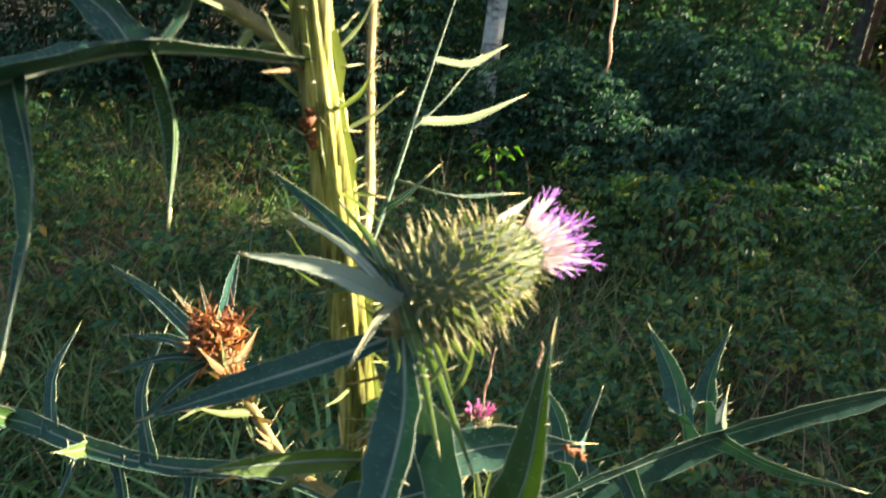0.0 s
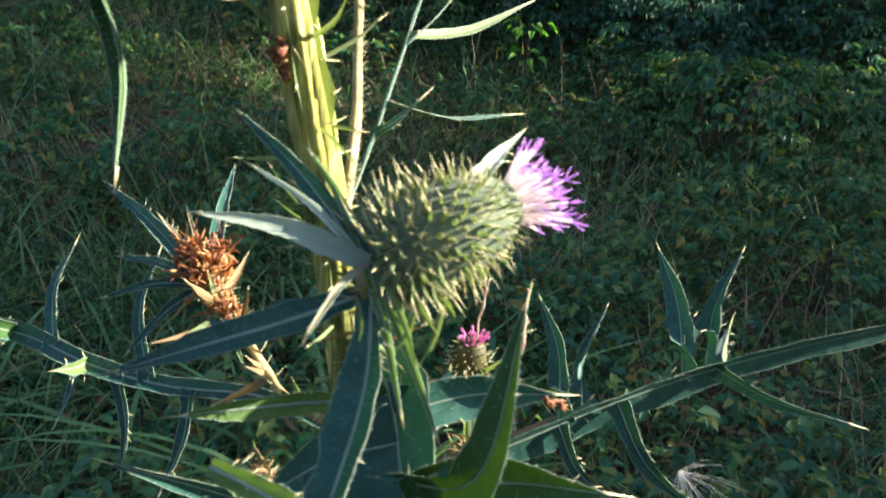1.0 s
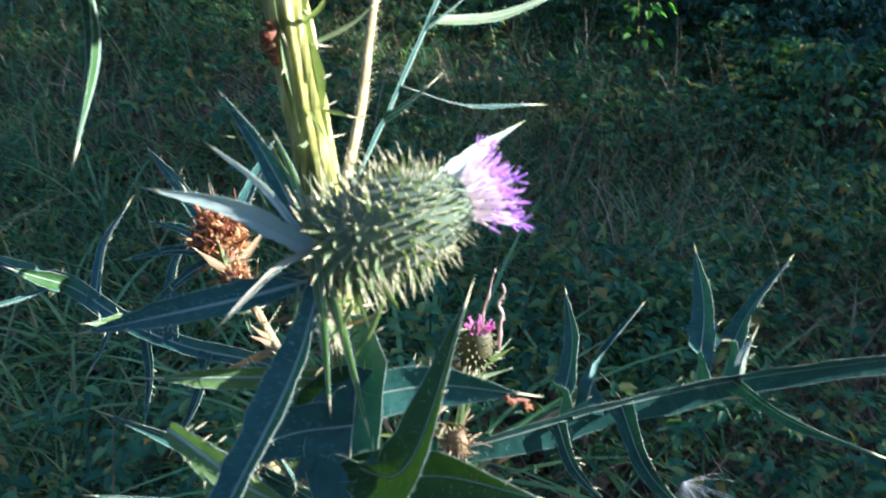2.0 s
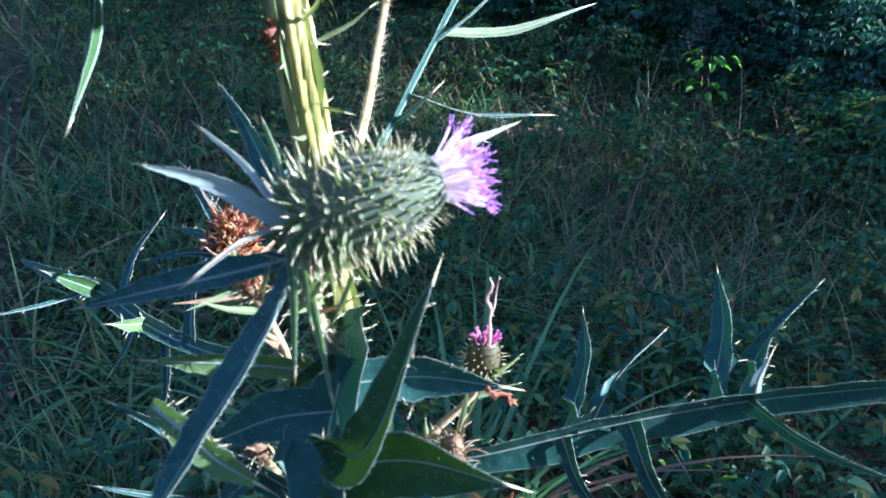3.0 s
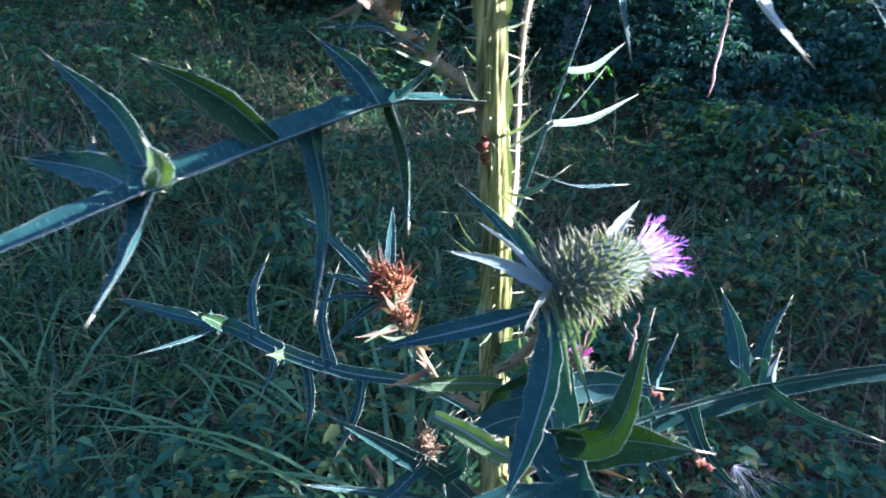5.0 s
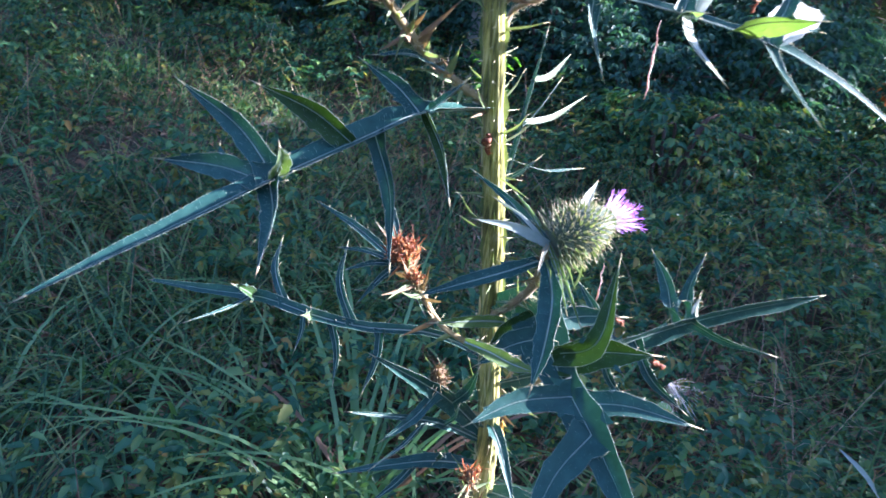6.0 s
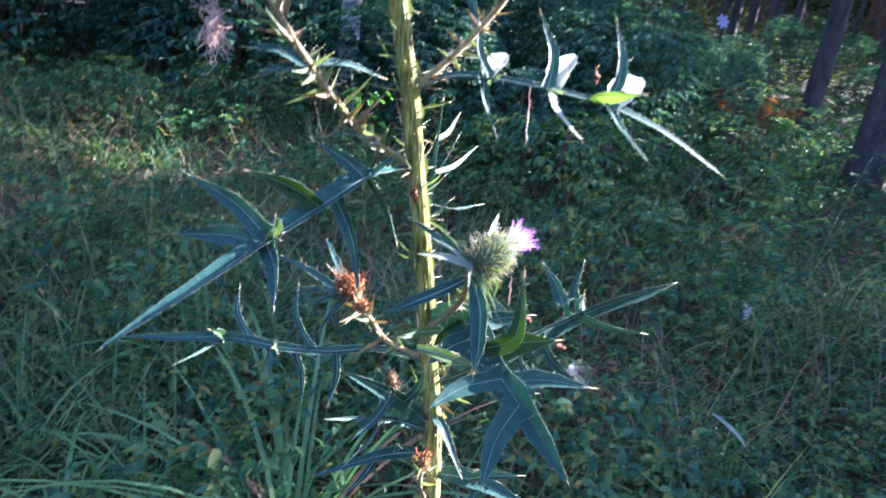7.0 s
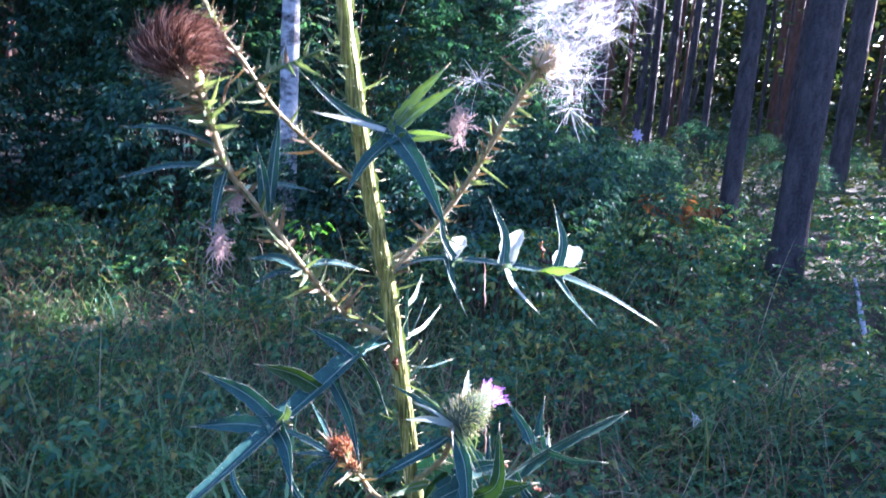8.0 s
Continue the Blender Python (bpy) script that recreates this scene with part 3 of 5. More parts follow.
# pines added on the sun side, mostly out of view, to shade the glade
side = np.random.default_rng(77)
ax, ay = Vector((SUN_AZ.x, SUN_AZ.y)).normalized()
stand, tries = [(3.58, 3.8), (4.28, 5.5), (11.5, 12.1)] + [(x, y) for x, y, _ in FAR_TREES], 0
made = 0
# places towards the sun whose crowns shade chosen spots of ground
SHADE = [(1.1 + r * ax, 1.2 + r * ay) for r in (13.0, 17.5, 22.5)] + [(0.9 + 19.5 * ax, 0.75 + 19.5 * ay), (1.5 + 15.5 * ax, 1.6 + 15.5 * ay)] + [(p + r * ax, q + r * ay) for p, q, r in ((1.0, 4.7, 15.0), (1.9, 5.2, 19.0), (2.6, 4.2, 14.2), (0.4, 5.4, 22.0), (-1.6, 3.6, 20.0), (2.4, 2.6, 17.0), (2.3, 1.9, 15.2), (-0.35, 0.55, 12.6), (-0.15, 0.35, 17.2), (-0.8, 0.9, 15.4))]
while made < 32 and tries < 6000:
    tries += 1
    along, across = 11 + 26 * side.random(), -9.5 + 14.5 * side.random()
    x, y = along * ax + across * ay, along * ay - across * ax
    if made < len(SHADE):
        x, y = SHADE[made]
    elif min(math.hypot(x - p, y - q) for p, q in stand) < 1.7 or abs(across) < 0.5 or (math.atan2(x, y + 0.5) < 0.85 and math.hypot(x, y) < 13):
        continue
    stand.append((x, y))
    h = 14 + 3 * side.random()
    t = thing("pine_tree", (x, y, -0.06), PINE_LABEL, "tree", "forest trees")
    tr = new("trunk", trunk_data)
    tr.parent = t
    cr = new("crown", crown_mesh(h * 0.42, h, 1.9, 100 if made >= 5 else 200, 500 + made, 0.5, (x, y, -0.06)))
    cr.parent = t
    made += 1

# more pines all round, most out of view, kept clear of the thistle's sun
wood = np.random.default_rng(21)
placed = list(stand)
count = 0
while count < 50:
    a, r = wood.random() * 6.283, 7 + 26 * wood.random() ** 0.7
    x, y = r * math.cos(a), 2 + r * math.sin(a)
    ahead = -0.75 < math.atan2(x, y + 0.5) < 0.80
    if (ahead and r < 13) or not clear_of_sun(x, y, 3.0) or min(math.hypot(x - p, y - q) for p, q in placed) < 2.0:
        count += 0.02
        continue
    placed.append((x, y))
    src = (pine, pine_b, pine_c)[int(count) % 3]
    t = copy_thing(src, Matrix.Translation((x, y, -0.06)) @ Matrix.Rotation(a * 5, 4, "Z") @ Matrix.Scale(0.8 + 0.4 * wood.random(), 4))
    t["label"] = PINE_LABEL
    count += 1

birch = make_tree("birch_tree", (0.20, 5.35, -0.06), "white-barked birch with black marks behind shrubs", M_BIRCH, 12, 0.075, 0.15, 12)


def shrub(seed, height, radius, sprays, leaf, label, material=M_SHRUB, category="shrub"):
    g = np.random.default_rng(seed)
    t = thing("shrub", (0, 0, 0), label, category, "woodland shrubs")
    px, py, pz, az, dr, sz = [], [], [], [], [], []
    stems = 9
    for i in range(stems):
        a = i * 2.4 + g.normal(0, 0.3)
        top = Vector((math.cos(a) * radius * 0.7, math.sin(a) * radius * 0.7, height * g.uniform(0.75, 1.0)))
        pts = spline([(0.05 * math.cos(a), 0.05 * math.sin(a), -0.1), tuple(top * 0.5 + Vector((0, 0, 0.15))), tuple(top)], 8)
        bm = bmesh.new()
        add_tube(bm, pts, [0.012, 0.004], 5)
        part("stem", bm, M_TWIG, t)
    for i in range(sprays):
        a = g.random() * 6.283
        h = g.random() ** 0.6
        r = radius * (0.35 + 0.65 * math.sqrt(g.random())) * math.sqrt(max(0.05, 1 - (h - 0.35) ** 2 * 1.6))
        r *= 1 + 0.25 * math.sin(a * 3 + seed)
        c = np.array([r * math.cos(a), r * math.sin(a), 0.05 + h * height * (1 + 0.12 * math.sin(a * 2 + seed))])
        b = a + g.normal(0, 0.6)
        L = leaf * g.uniform(0.8, 1.25)
        tilt = g.uniform(-0.2, 0.35)
        for k in range(5):
            back = (k // 2) * 0.62 * L if k < 4 else 2 * 0.62 * L
            side = 0 if k == 4 else (1.0 if k % 2 else -1.0)
            px.append(c[0] + math.cos(b) * back)
            py.append(c[1] + math.sin(b) * back)
            pz.append(c[2] - back * tilt)
            az.append(b + side * 1.05 + g.normal(0, 0.1))
            dr.append(g.uniform(0.0, 0.7))
            sz.append(L * g.uniform(0.8, 1.1))
    v, f = leaflet_mesh(*(np.array(q) for q in (px, py, pz, az, dr, sz)), ratio=0.5)
    leaves = np_object("foliage", v, f, material, "", "", "stuff")
    leaves.parent = t
    return t


SH_LABEL = "dense dark green shrub with pinnate leaves"
low = [shrub(31, 0.85, 0.75, 820, 0.050, SH_LABEL), shrub(32, 1.05, 0.85, 950, 0.056, SH_LABEL), shrub(33, 0.65, 0.7, 680, 0.047, SH_LABEL)]
tall = [shrub(41, 2.5, 1.2, 1700, 0.066, "tall dark green woodland shrub below the trees"), shrub(42, 3.0, 1.4, 2000, 0.070, "tall dark green woodland shrub below the trees")]
for s, p in zip(low + tall, ((0.75, 4.9, -0.05), (1.7, 5.3, -0.05), (1.25, 4.35, -0.05), (-0.6, 6.9, -0.05), (-2.2, 7.0, -0.05))):
    s.location = p
LOW_PLACES = [(2.5, 5.6), (3.2, 6.2), (0.0, 5.7), (2.2, 6.6), (1.1, 6.2), (3.1, 7.2), (4.0, 7.3), (2.0, 4.6), (0.5, 6.6), (4.9, 8.0), (3.6, 8.6), (5.6, 9.6), (2.4, 8.0), (-0.6, 5.9), (-1.3, 6.3),
              (6.6, 7.4), (7.4, 10.4), (5.4, 12.0), (9.4, 9.8), (-2.4, 6.0), (-3.4, 5.6), (-3.0, 6.9), (2.9, 5.0), (6.9, 5.9), (10.0, 12.6), (8.2, 6.2)]
for i, (x, y) in enumerate(LOW_PLACES):
    copy_thing(low[i % 3], Matrix.Translation((x, y, -0.06)) @ Matrix.Rotation(i * 2.1, 4, "Z") @ Matrix.Scale((0.85 + 0.35 * ((i * 53) % 10) / 10) * (0.62 if x > 2.3 else 1.0), 4))
clump = shrub(51, 0.42, 0.50, 330, 0.044, "low teal-green bramble clump before the shrubs", M_BRAMBLE)
clump.location = (1.22, 3.30, -0.05)
for i, (x, y, k) in enumerate([(1.75, 3.65, 0.9), (0.95, 3.75, 0.8), (2.35, 3.35, 0.75), (1.55, 2.75, 0.6), (2.9, 4.1, 0.9), (0.75, 3.05, 0.5), (-1.3, 4.3, 0.8), (-2.3, 3.9, 0.7), (-0.5, 4.6, 0.8)]):
    copy_thing(clump, Matrix.Translation((x, y, -0.06)) @ Matrix.Rotation(i * 2.3, 4, "Z") @ Matrix.Scale(k, 4))
TALL_PLACES = [(-3.9, 6.8), (-5.2, 6.0), (-1.2, 8.2), (0.9, 7.6), (-3.0, 8.6), (2.2, 9.0), (-6.0, 7.8), (3.4, 10.2), (0.6, 9.4), (-4.6, 9.6), (4.4, 12.8), (1.6, 11.4)]
for i, (x, y) in enumerate(TALL_PLACES):
    copy_thing(tall[i % 2], Matrix.Translation((x, y, -0.06)) @ Matrix.Rotation(i * 1.3, 4, "Z") @ Matrix.Scale(0.85 + 0.3 * ((i * 29) % 10) / 10, 4))


def build_woods():
    """Undergrowth, foliage and thin trunks deep in the forest."""
    n = 90000
    a = np.where(rng.random(n) < 0.6, 1.45 + (rng.random(n) - 0.5) * 1.9, rng.random(n) * 6.283)
    r = 18 + 40 * rng.random(n) ** 0.8
    x, y = r * np.cos(a), 2 + r * np.sin(a)
    low = rng.random(n) < 0.30
    z = np.where(low, rng.random(n) ** 2 * 1.6, 2.2 + rng.random(n) ** 1.2 * 10) * (0.45 + 0.55 * np.clip((r - 16) / 25, 0, 1))
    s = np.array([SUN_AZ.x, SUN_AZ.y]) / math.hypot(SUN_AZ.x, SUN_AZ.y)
    # foliage is left out here to keep the sun on the thistle
    sun_lane = (x * s[0] + y * s[1] > 0) & (np.abs(x * s[1] - y * s[0]) < 1.5) & (z > 3)
    x, y, z, r = x[~sun_lane], y[~sun_lane], z[~sun_lane], r[~sun_lane]
    n = len(x)
    v, f = leaflet_mesh(x, y, z, rng.random(n) * 6.28, rng.uniform(-0.6, 0.9, n), rng.uniform(0.10, 0.34, n) * (0.4 + r / 45), ratio=0.55)
    m = 120000
    a2 = rng.random(m) * 6.283
    r2 = 40 + 16 * rng.random(m)
    x2, y2, z2 = r2 * np.cos(a2), 2 + r2 * np.sin(a2), rng.random(m) ** 1.4 * 14
    v2, f2 = leaflet_mesh(x2, y2, z2, rng.random(m) * 6.28, rng.uniform(-0.6, 0.9, m), rng.uniform(0.4, 1.1, m), ratio=0.7)
    v, f = np.concatenate([v, v2]), np.concatenate([f, f2 + len(v)])
    np_object("far_woods", v, f, M_WOODS, "dim green foliage deep in the forest", "woods")
    # thin trunks, one behind the other, ahead of the glade
    for count, mat, words in ((70, M_PINE, "many thin dark trunks deep in the forest"), (40, M_REDPINE, "thin reddish trunks deep in the forest")):
        b, d = rng.uniform(-0.85, 0.95, count), rng.uniform(16, 46, count)
        b[: count // 2] = rng.uniform(0.30, 0.85, count // 2)
        px, py, rad = d * np.sin(b), d * np.cos(b), rng.uniform(0.04, 0.10, count)
        lean = rng.normal(0, 0.02, (count, 2))
        ang = np.arange(8) * math.pi / 4
        rings = []
        for z in (-0.1, 0.25, 4.0, 13.0):
            w = rad * (1.5 if z < 0 else 1.08 - z * 0.045)
            rings.append(np.stack([(px + lean[:, 0] * z)[:, None] + w[:, None] * np.cos(ang), (py + lean[:, 1] * z)[:, None] + w[:, None] * np.sin(ang), np.full((count, 8), z)], 2))
        v = np.stack(rings, 1).reshape(-1, 3)
        quad = np.array([[q * 8 + k, q * 8 + (k + 1) % 8, q * 8 + 8 + (k + 1) % 8, q * 8 + 8 + k] for q in range(3) for k in range(8)])
        np_object("far_trunks", v, (np.arange(count)[:, None, None] * 32 + quad[None]).reshape(-1, 4), mat, words, "woods")


build_woods()


def sapling():
    """A young plant; sunlight on its leaves is put into their bright green."""
    base = Vector((0.26, 3.92, -0.05))
    t = thing("sapling", base, "young broad-leaved sapling, sunlight put into its bright green leaves", "sapling")
    bm = bmesh.new()
    add_tube(bm, spline([base, base + V(0.02, 0, 0.2), base + V(0, 0.02, 0.42)], 8), [0.006, 0.003], 5)
    part("stem", bm, M_TWIG, t)
    g = np.random.default_rng(5)
    n = 26
    a = np.arange(n) * 2.4
    h = np.repeat([0.40, 0.27], [14, 12]) + g.normal(0, 0.02, n)
    rr = g.uniform(0.02, 0.12, n)
    v, f = leaflet_mesh(base.x + rr * np.cos(a), base.y + rr * np.sin(a), base.z + h, a, g.uniform(0.0, 0.6, n), g.uniform(0.05, 0.085, n), ratio=0.45)
    ob = np_object("foliage", v, f, M_SAP_LIT, "", "", "stuff")
    ob.parent = t
    ob.matrix_parent_inverse = Matrix.Translation(-base)


sapling()


# ---------------------------------------------------------------- the thistle
BASE = Vector((0.075, 0.0, -0.06))
thistle = thing("thistle", BASE, "tall spiny thistle with one purple flower and silky seed heads", "thistle")
STEM = [(0.075, 0.0, -0.06), (0.072, -0.004, 0.30), (0.062, -0.008, 0.62), (0.045, -0.01, 0.858), (0.031, -0.01, 0.955), (0.018, -0.01, 1.037), (0.007, -0.012, 1.096),
        (-0.004, -0.012, 1.156), (-0.020, -0.011, 1.225), (-0.034, -0.01, 1.304), (-0.042, -0.01, 1.36), (-0.052, -0.01, 1.50)]


def stem_at(z):
    for a, b in zip(STEM, STEM[1:]):
        if a[2] <= z <= b[2]:
            return Vector(a).lerp(Vector(b), (z - a[2]) / (b[2] - a[2]))
    return Vector(STEM[-1])


def build_stem():
    bm = bmesh.new()
    add_tube(bm, spline(STEM, 90), [0.0070, 0.0068, 0.0062, 0.0057, 0.0052, 0.0050, 0.0048, 0.0042], 27, ribs=0.20, wob=0.15)
    st = part("stem", bm, M_STEM, thistle, "ribbed yellow-green spiny stem")
    g = random.Random(4)
    # ragged wings with spines
    bw, bs = bmesh.new(), bmesh.new()
    for w in range(4):
        z = 0.5
        while z < 1.45:
            L = g.uniform(0.03, 0.07)
            a0 = w * 1.57 + 0.5 + 0.6 * math.sin(z * 4)
            rows = []
            for i in range(7):
                s = i / 6
                c = stem_at(z + L * s)
                d = Vector((math.cos(a0), math.sin(a0), 0))
                h = (0.0068 if i in (2, 5) else 0.0050) + 0.0007 * g.random()
                rows.append((bw.verts.new(c + d * 0.005), bw.verts.new(c + d * (h + 0.001) + Vector((0, 0, 0.001)))))
                if g.random() < 0.8:
                    q = c + d * h
                    add_spine(bs, q, q + (d + Vector((g.uniform(-0.6, 0.6), g.uniform(-0.6, 0.6), g.uniform(-0.3, 0.6)))).normalized() * g.uniform(0.003, 0.009), 0.00045)
            for p, q in zip(rows, rows[1:]):
                bw.faces.new((p[0], p[1], q[1], q[0]))
            z += L * g.uniform(0.9, 1.3)
    bl = bmesh.new()
    for i in range(90):
        z = g.uniform(0.80, 1.42)
        a = g.uniform(0, 6.283)
        d = Vector((math.cos(a), math.sin(a), 0))
        c = stem_at(z) + d * 0.006
        tip = c + (d + Vector((0, 0, g.uniform(-0.1, 1.3)))).normalized() * g.uniform(0.006, 0.022)
        add_blade(bl, spline([c, c.lerp(tip, 0.5) + d * 0.002, tip], 6), [0.0006, 0.0008, 0.0005, 0.0001], Vector((-d.y, d.x, 0.3)), 0.4, 0.3, i)
        add_spine(bs, tip, tip + (tip - c).normalized() * 0.004, 0.0003)
    part("bract_sleeve", bl, M_BRACT, st, "small narrow spiny bracts on the stem", kind="stuff")
    wing = part("stem_wing", bw, M_BRACT, st, "narrow ragged leafy wings", kind="stuff")
    part("spine_fringe", bs, M_SPINE, st, "straw-coloured spines", kind="stuff")


build_stem()


def spiny_leaf(mid, widths, normal, lobes=(), mat=M_LEAF, rib=M_RIB, parent=None, label="", fold=0.20, name="leaf", spines=True, seed=1, tip_spine=0.007, rib_r=0.0007):
    """A lobed thistle leaf. mid: points along the midrib; widths: half widths along it;
    lobes: (place along the midrib, tip, half width, normal or None, material or None, sideways bow)."""
    g = random.Random(seed)
    bm, br, bs = bmesh.new(), bmesh.new(), bmesh.new()
    others = {}
    pts = spline(mid, 22)
    N = Vector(normal)
    edges = add_blade(bm, pts, widths, N, fold, 0.24, seed * 1.7)
    add_tube(br, [p - N.normalized() * 0.0002 for p in pts], [rib_r, rib_r * 0.8, rib_r * 0.3], 5)
    sets = [edges]
    d = (pts[-1] - pts[-2]).normalized()
    add_spine(bs, pts[-1] - d * 0.001, pts[-1] + d * tip_spine, 0.0005)
    for k, lobe in enumerate(lobes):
        s, tip, w = lobe[0], Vector(lobe[1]), lobe[2]
        n = Vector(lobe[3]) if len(lobe) > 3 and lobe[3] else N
        m = lobe[4] if len(lobe) > 4 and lobe[4] else None
        bow = lobe[5] if len(lobe) > 5 else 0.08
        b = lerp_list(pts, s)
        L = (tip - b).length
        along = (lerp_list(pts, min(1, s + 0.05)) - lerp_list(pts, max(0, s - 0.05))).normalized()
        midp = b.lerp(tip, 0.5) - along * L * bow
        lp = spline([b, midp, tip], 14)
        target = bm
        if m:
            target = others.setdefault(k, (bmesh.new(), m))[0]
        plump = m == M_COTTON and w > 0.005
        prof = [w * 0.5, w * 0.85, w * 1.05, w * 1.05, w * 0.95, w * 0.65, w * 0.2] if plump else [w * (1.5 if not m else 0.8), w * 1.02, w * 1.02, w * 1.0, w * 0.78, w * 0.42, 0.0003]
        sets.append(add_blade(target, lp, prof, n, fold * 1.2 if m != M_BACKLIT else 0.42, 0.2, seed + k * 3.1, None if m else N))
        add_tube(br, lp, [rib_r * 0.6, rib_r * 0.45, 0.0002], 4)
        e = (lp[-1] - lp[-2]).normalized()
        add_spine(bs, tip - e * 0.001, tip + e * tip_spine * (0.2 if plump else 1), 0.0005)
    if spines:
        # small spine-tipped teeth along the margins
        for es in sets:
            for a, b in zip(es[1:-3], es[2:-2]):
                w = (a[0] - a[2]).length
                if w < 0.004:
                    continue
                for i in (0, 2):
                    if g.random() < 0.06:
                        p, q, o = a[i], b[i], a[i + 1]
                        tip = p.lerp(q, 0.7) + (o * g.uniform(0.6, 1.0) + a[4] * g.uniform(0.2, 0.9)).normalized() * g.uniform(0.14, 0.30) * w
                        inner = p.lerp(q, 0.5) - o * w * 0.12
                        v = [bm.verts.new(x) for x in (p, inner, q, tip)]
                        bm.faces.new((v[0], v[1], v[3]))
                        bm.faces.new((v[1], v[2], v[3]))
                        add_spine(bs, tip, tip + (tip - inner).normalized() * g.uniform(0.002, 0.0045), 0.00025)
        for es in sets:
            for (l, ld, r, rd, t) in es[1:-1]:
                for q, o in ((l, ld), (r, rd)):
                    if g.random() < 0.14:
                        add_spine(bs, q - o * 0.0005, q + (o * g.uniform(0.4, 1.0) + t * g.uniform(0.1, 0.9)).normalized() * g.uniform(0.0012, 0.0036), 0.0002)
    bh = bmesh.new()
    for es in sets:
        for a, b in zip(es[1:], es[2:]):
            w = (a[0] - a[2]).length
            for i in range(min(9, int(w * 900))):
                u, v = g.random(), g.random()
                p = a[0].lerp(a[2], u).lerp(b[0].lerp(b[2], u), v)
                up = a[3].cross(a[4]).normalized()
                if up.dot(N) < 0:
                    up = -up
                o = (up * g.uniform(0.5, 1) + a[4] * g.uniform(0, 1.0) + a[3] * g.uniform(-0.5, 0.5)).normalized()
                add_spine(bh, p - up * w * fold * 0.45, p + o * g.uniform(0.0006, 0.0015), 0.00006)
    bg = bmesh.new()
    for es in sets:
        for i in (0, 2):
            # pale edge tubes stand in for sunlight rimming the marginal hairs
            add_tube(bg, [e[i] for e in es], [0.00008, 0.00012, 0.00008], 3)
            for a, b in zip(es, es[1:]):
                for k in range(max(2, int((a[i] - b[i]).length * 2200))):
                    p = a[i].lerp(b[i], g.random())
                    o = (a[i + 1] * g.uniform(0.2, 1) + a[4] * g.uniform(-0.2, 0.9) + Vector((g.uniform(-0.5, 0.5), g.uniform(-0.5, 0.5), g.uniform(-0.5, 0.5)))).normalized()
                    add_spine(bg, p, p + o * g.uniform(0.3, 1.0) * min(0.0011, 0.0003 + 0.10 * (a[0] - a[2]).length), 0.00005)
    lf = part(name, bm, mat, parent or thistle, label)
    part("midrib", br, rib, lf, "pale midrib and veins")
    part("margin", bg, M_RIB, lf, "hairy margin, sunlit rim put into its pale colour", kind="stuff")
    part("spine_fringe", bs, M_SPINE, lf, "straw-coloured spines", kind="stuff")
    if len(bh.verts):
        part("leaf_hair", bh, M_RIB, lf, "fine pale bristles", kind="stuff")
    for b2, m in others.values():
        part("folded_lobe", b2, m, lf, "white cottony folded lobe" if m == M_COTTON else "lobe with sunlight put into its green")
    return lf


UP = (0, 0, 1)
# upper leaf reaching towards the viewer
spiny_leaf([stem_at(1.10), (-0.028, -0.045, 1.102), (-0.052, -0.071, 1.094), (-0.086, -0.103, 1.080), (-0.120, -0.133, 1.064), (-0.160, -0.166, 1.045)],
           [0.004, 0.0055, 0.010, 0.010, 0.007, 0.0065, 0.0045, 0.001], (-0.45, -0.35, 0.8), [
    (0.60, (-0.131, -0.083, 1.108), 0.0050, (-0.3, -0.85, 0.3)), (0.62, (-0.137, -0.092, 1.076), 0.0055, (-0.3, -0.85, 0.4)), (0.44, (-0.098, -0.084, 1.113), 0.0055, (-0.35, -0.85, 0.25), M_BACKLIT), (0.22, (-0.060, -0.030, 1.117), 0.0045, (-0.35, -0.85, 0.25)),
    (0.20, (-0.011, -0.078, 1.072), 0.0026, (-0.7, -0.6, 0.3), M_BACKLIT), (0.38, (-0.033, -0.105, 1.048), 0.0038, (-0.6, -0.7, 0.2)), (0.61, (-0.080, -0.150, 1.062), 0.0050, (-0.5, -0.8, 0.2)),
    (0.19, (-0.012, -0.058, 1.122), 0.003), (0.60, (-0.082, -0.115, 1.098), 0.004, (0.5, -0.8, 0.3), M_LIME)],
           label="long dark blue-green lobed leaf with pale midrib", seed=3)
# lower leaf, far side
spiny_leaf([stem_at(0.945), (-0.004, 0.004, 0.948), (-0.045, 0.012, 0.940), (-0.080, 0.020, 0.938), (-0.118, 0.036, 0.936), (-0.160, 0.052, 0.926), (-0.207, 0.073, 0.914)],
           [0.002, 0.0028, 0.0036, 0.0036, 0.0042, 0.0045, 0.0036, 0.001], (-0.3, -0.5, 0.8), [
    (0.60, (-0.117, 0.080, 0.958), 0.0026, None, None, -0.12), (0.38, (-0.069, 0.062, 0.970), 0.0026, None, None, -0.12), (0.70, (-0.134, 0.020, 0.952), 0.0036, (0.7, -0.5, 0.4), M_BACKLIT), (0.52, (-0.086, 0.004, 0.947), 0.0028, (0.7, -0.5, 0.4), M_LIME), (0.54, (-0.089, 0.004, 0.922), 0.0018),
    (0.70, (-0.157, 0.005, 0.930), 0.0016), (0.45, (-0.062, -0.002, 0.905), 0.0022), (0.30, (-0.042, -0.012, 0.908), 0.0026)],
           label="dark blue-green lobed leaf with upright pointed lobes", seed=4)
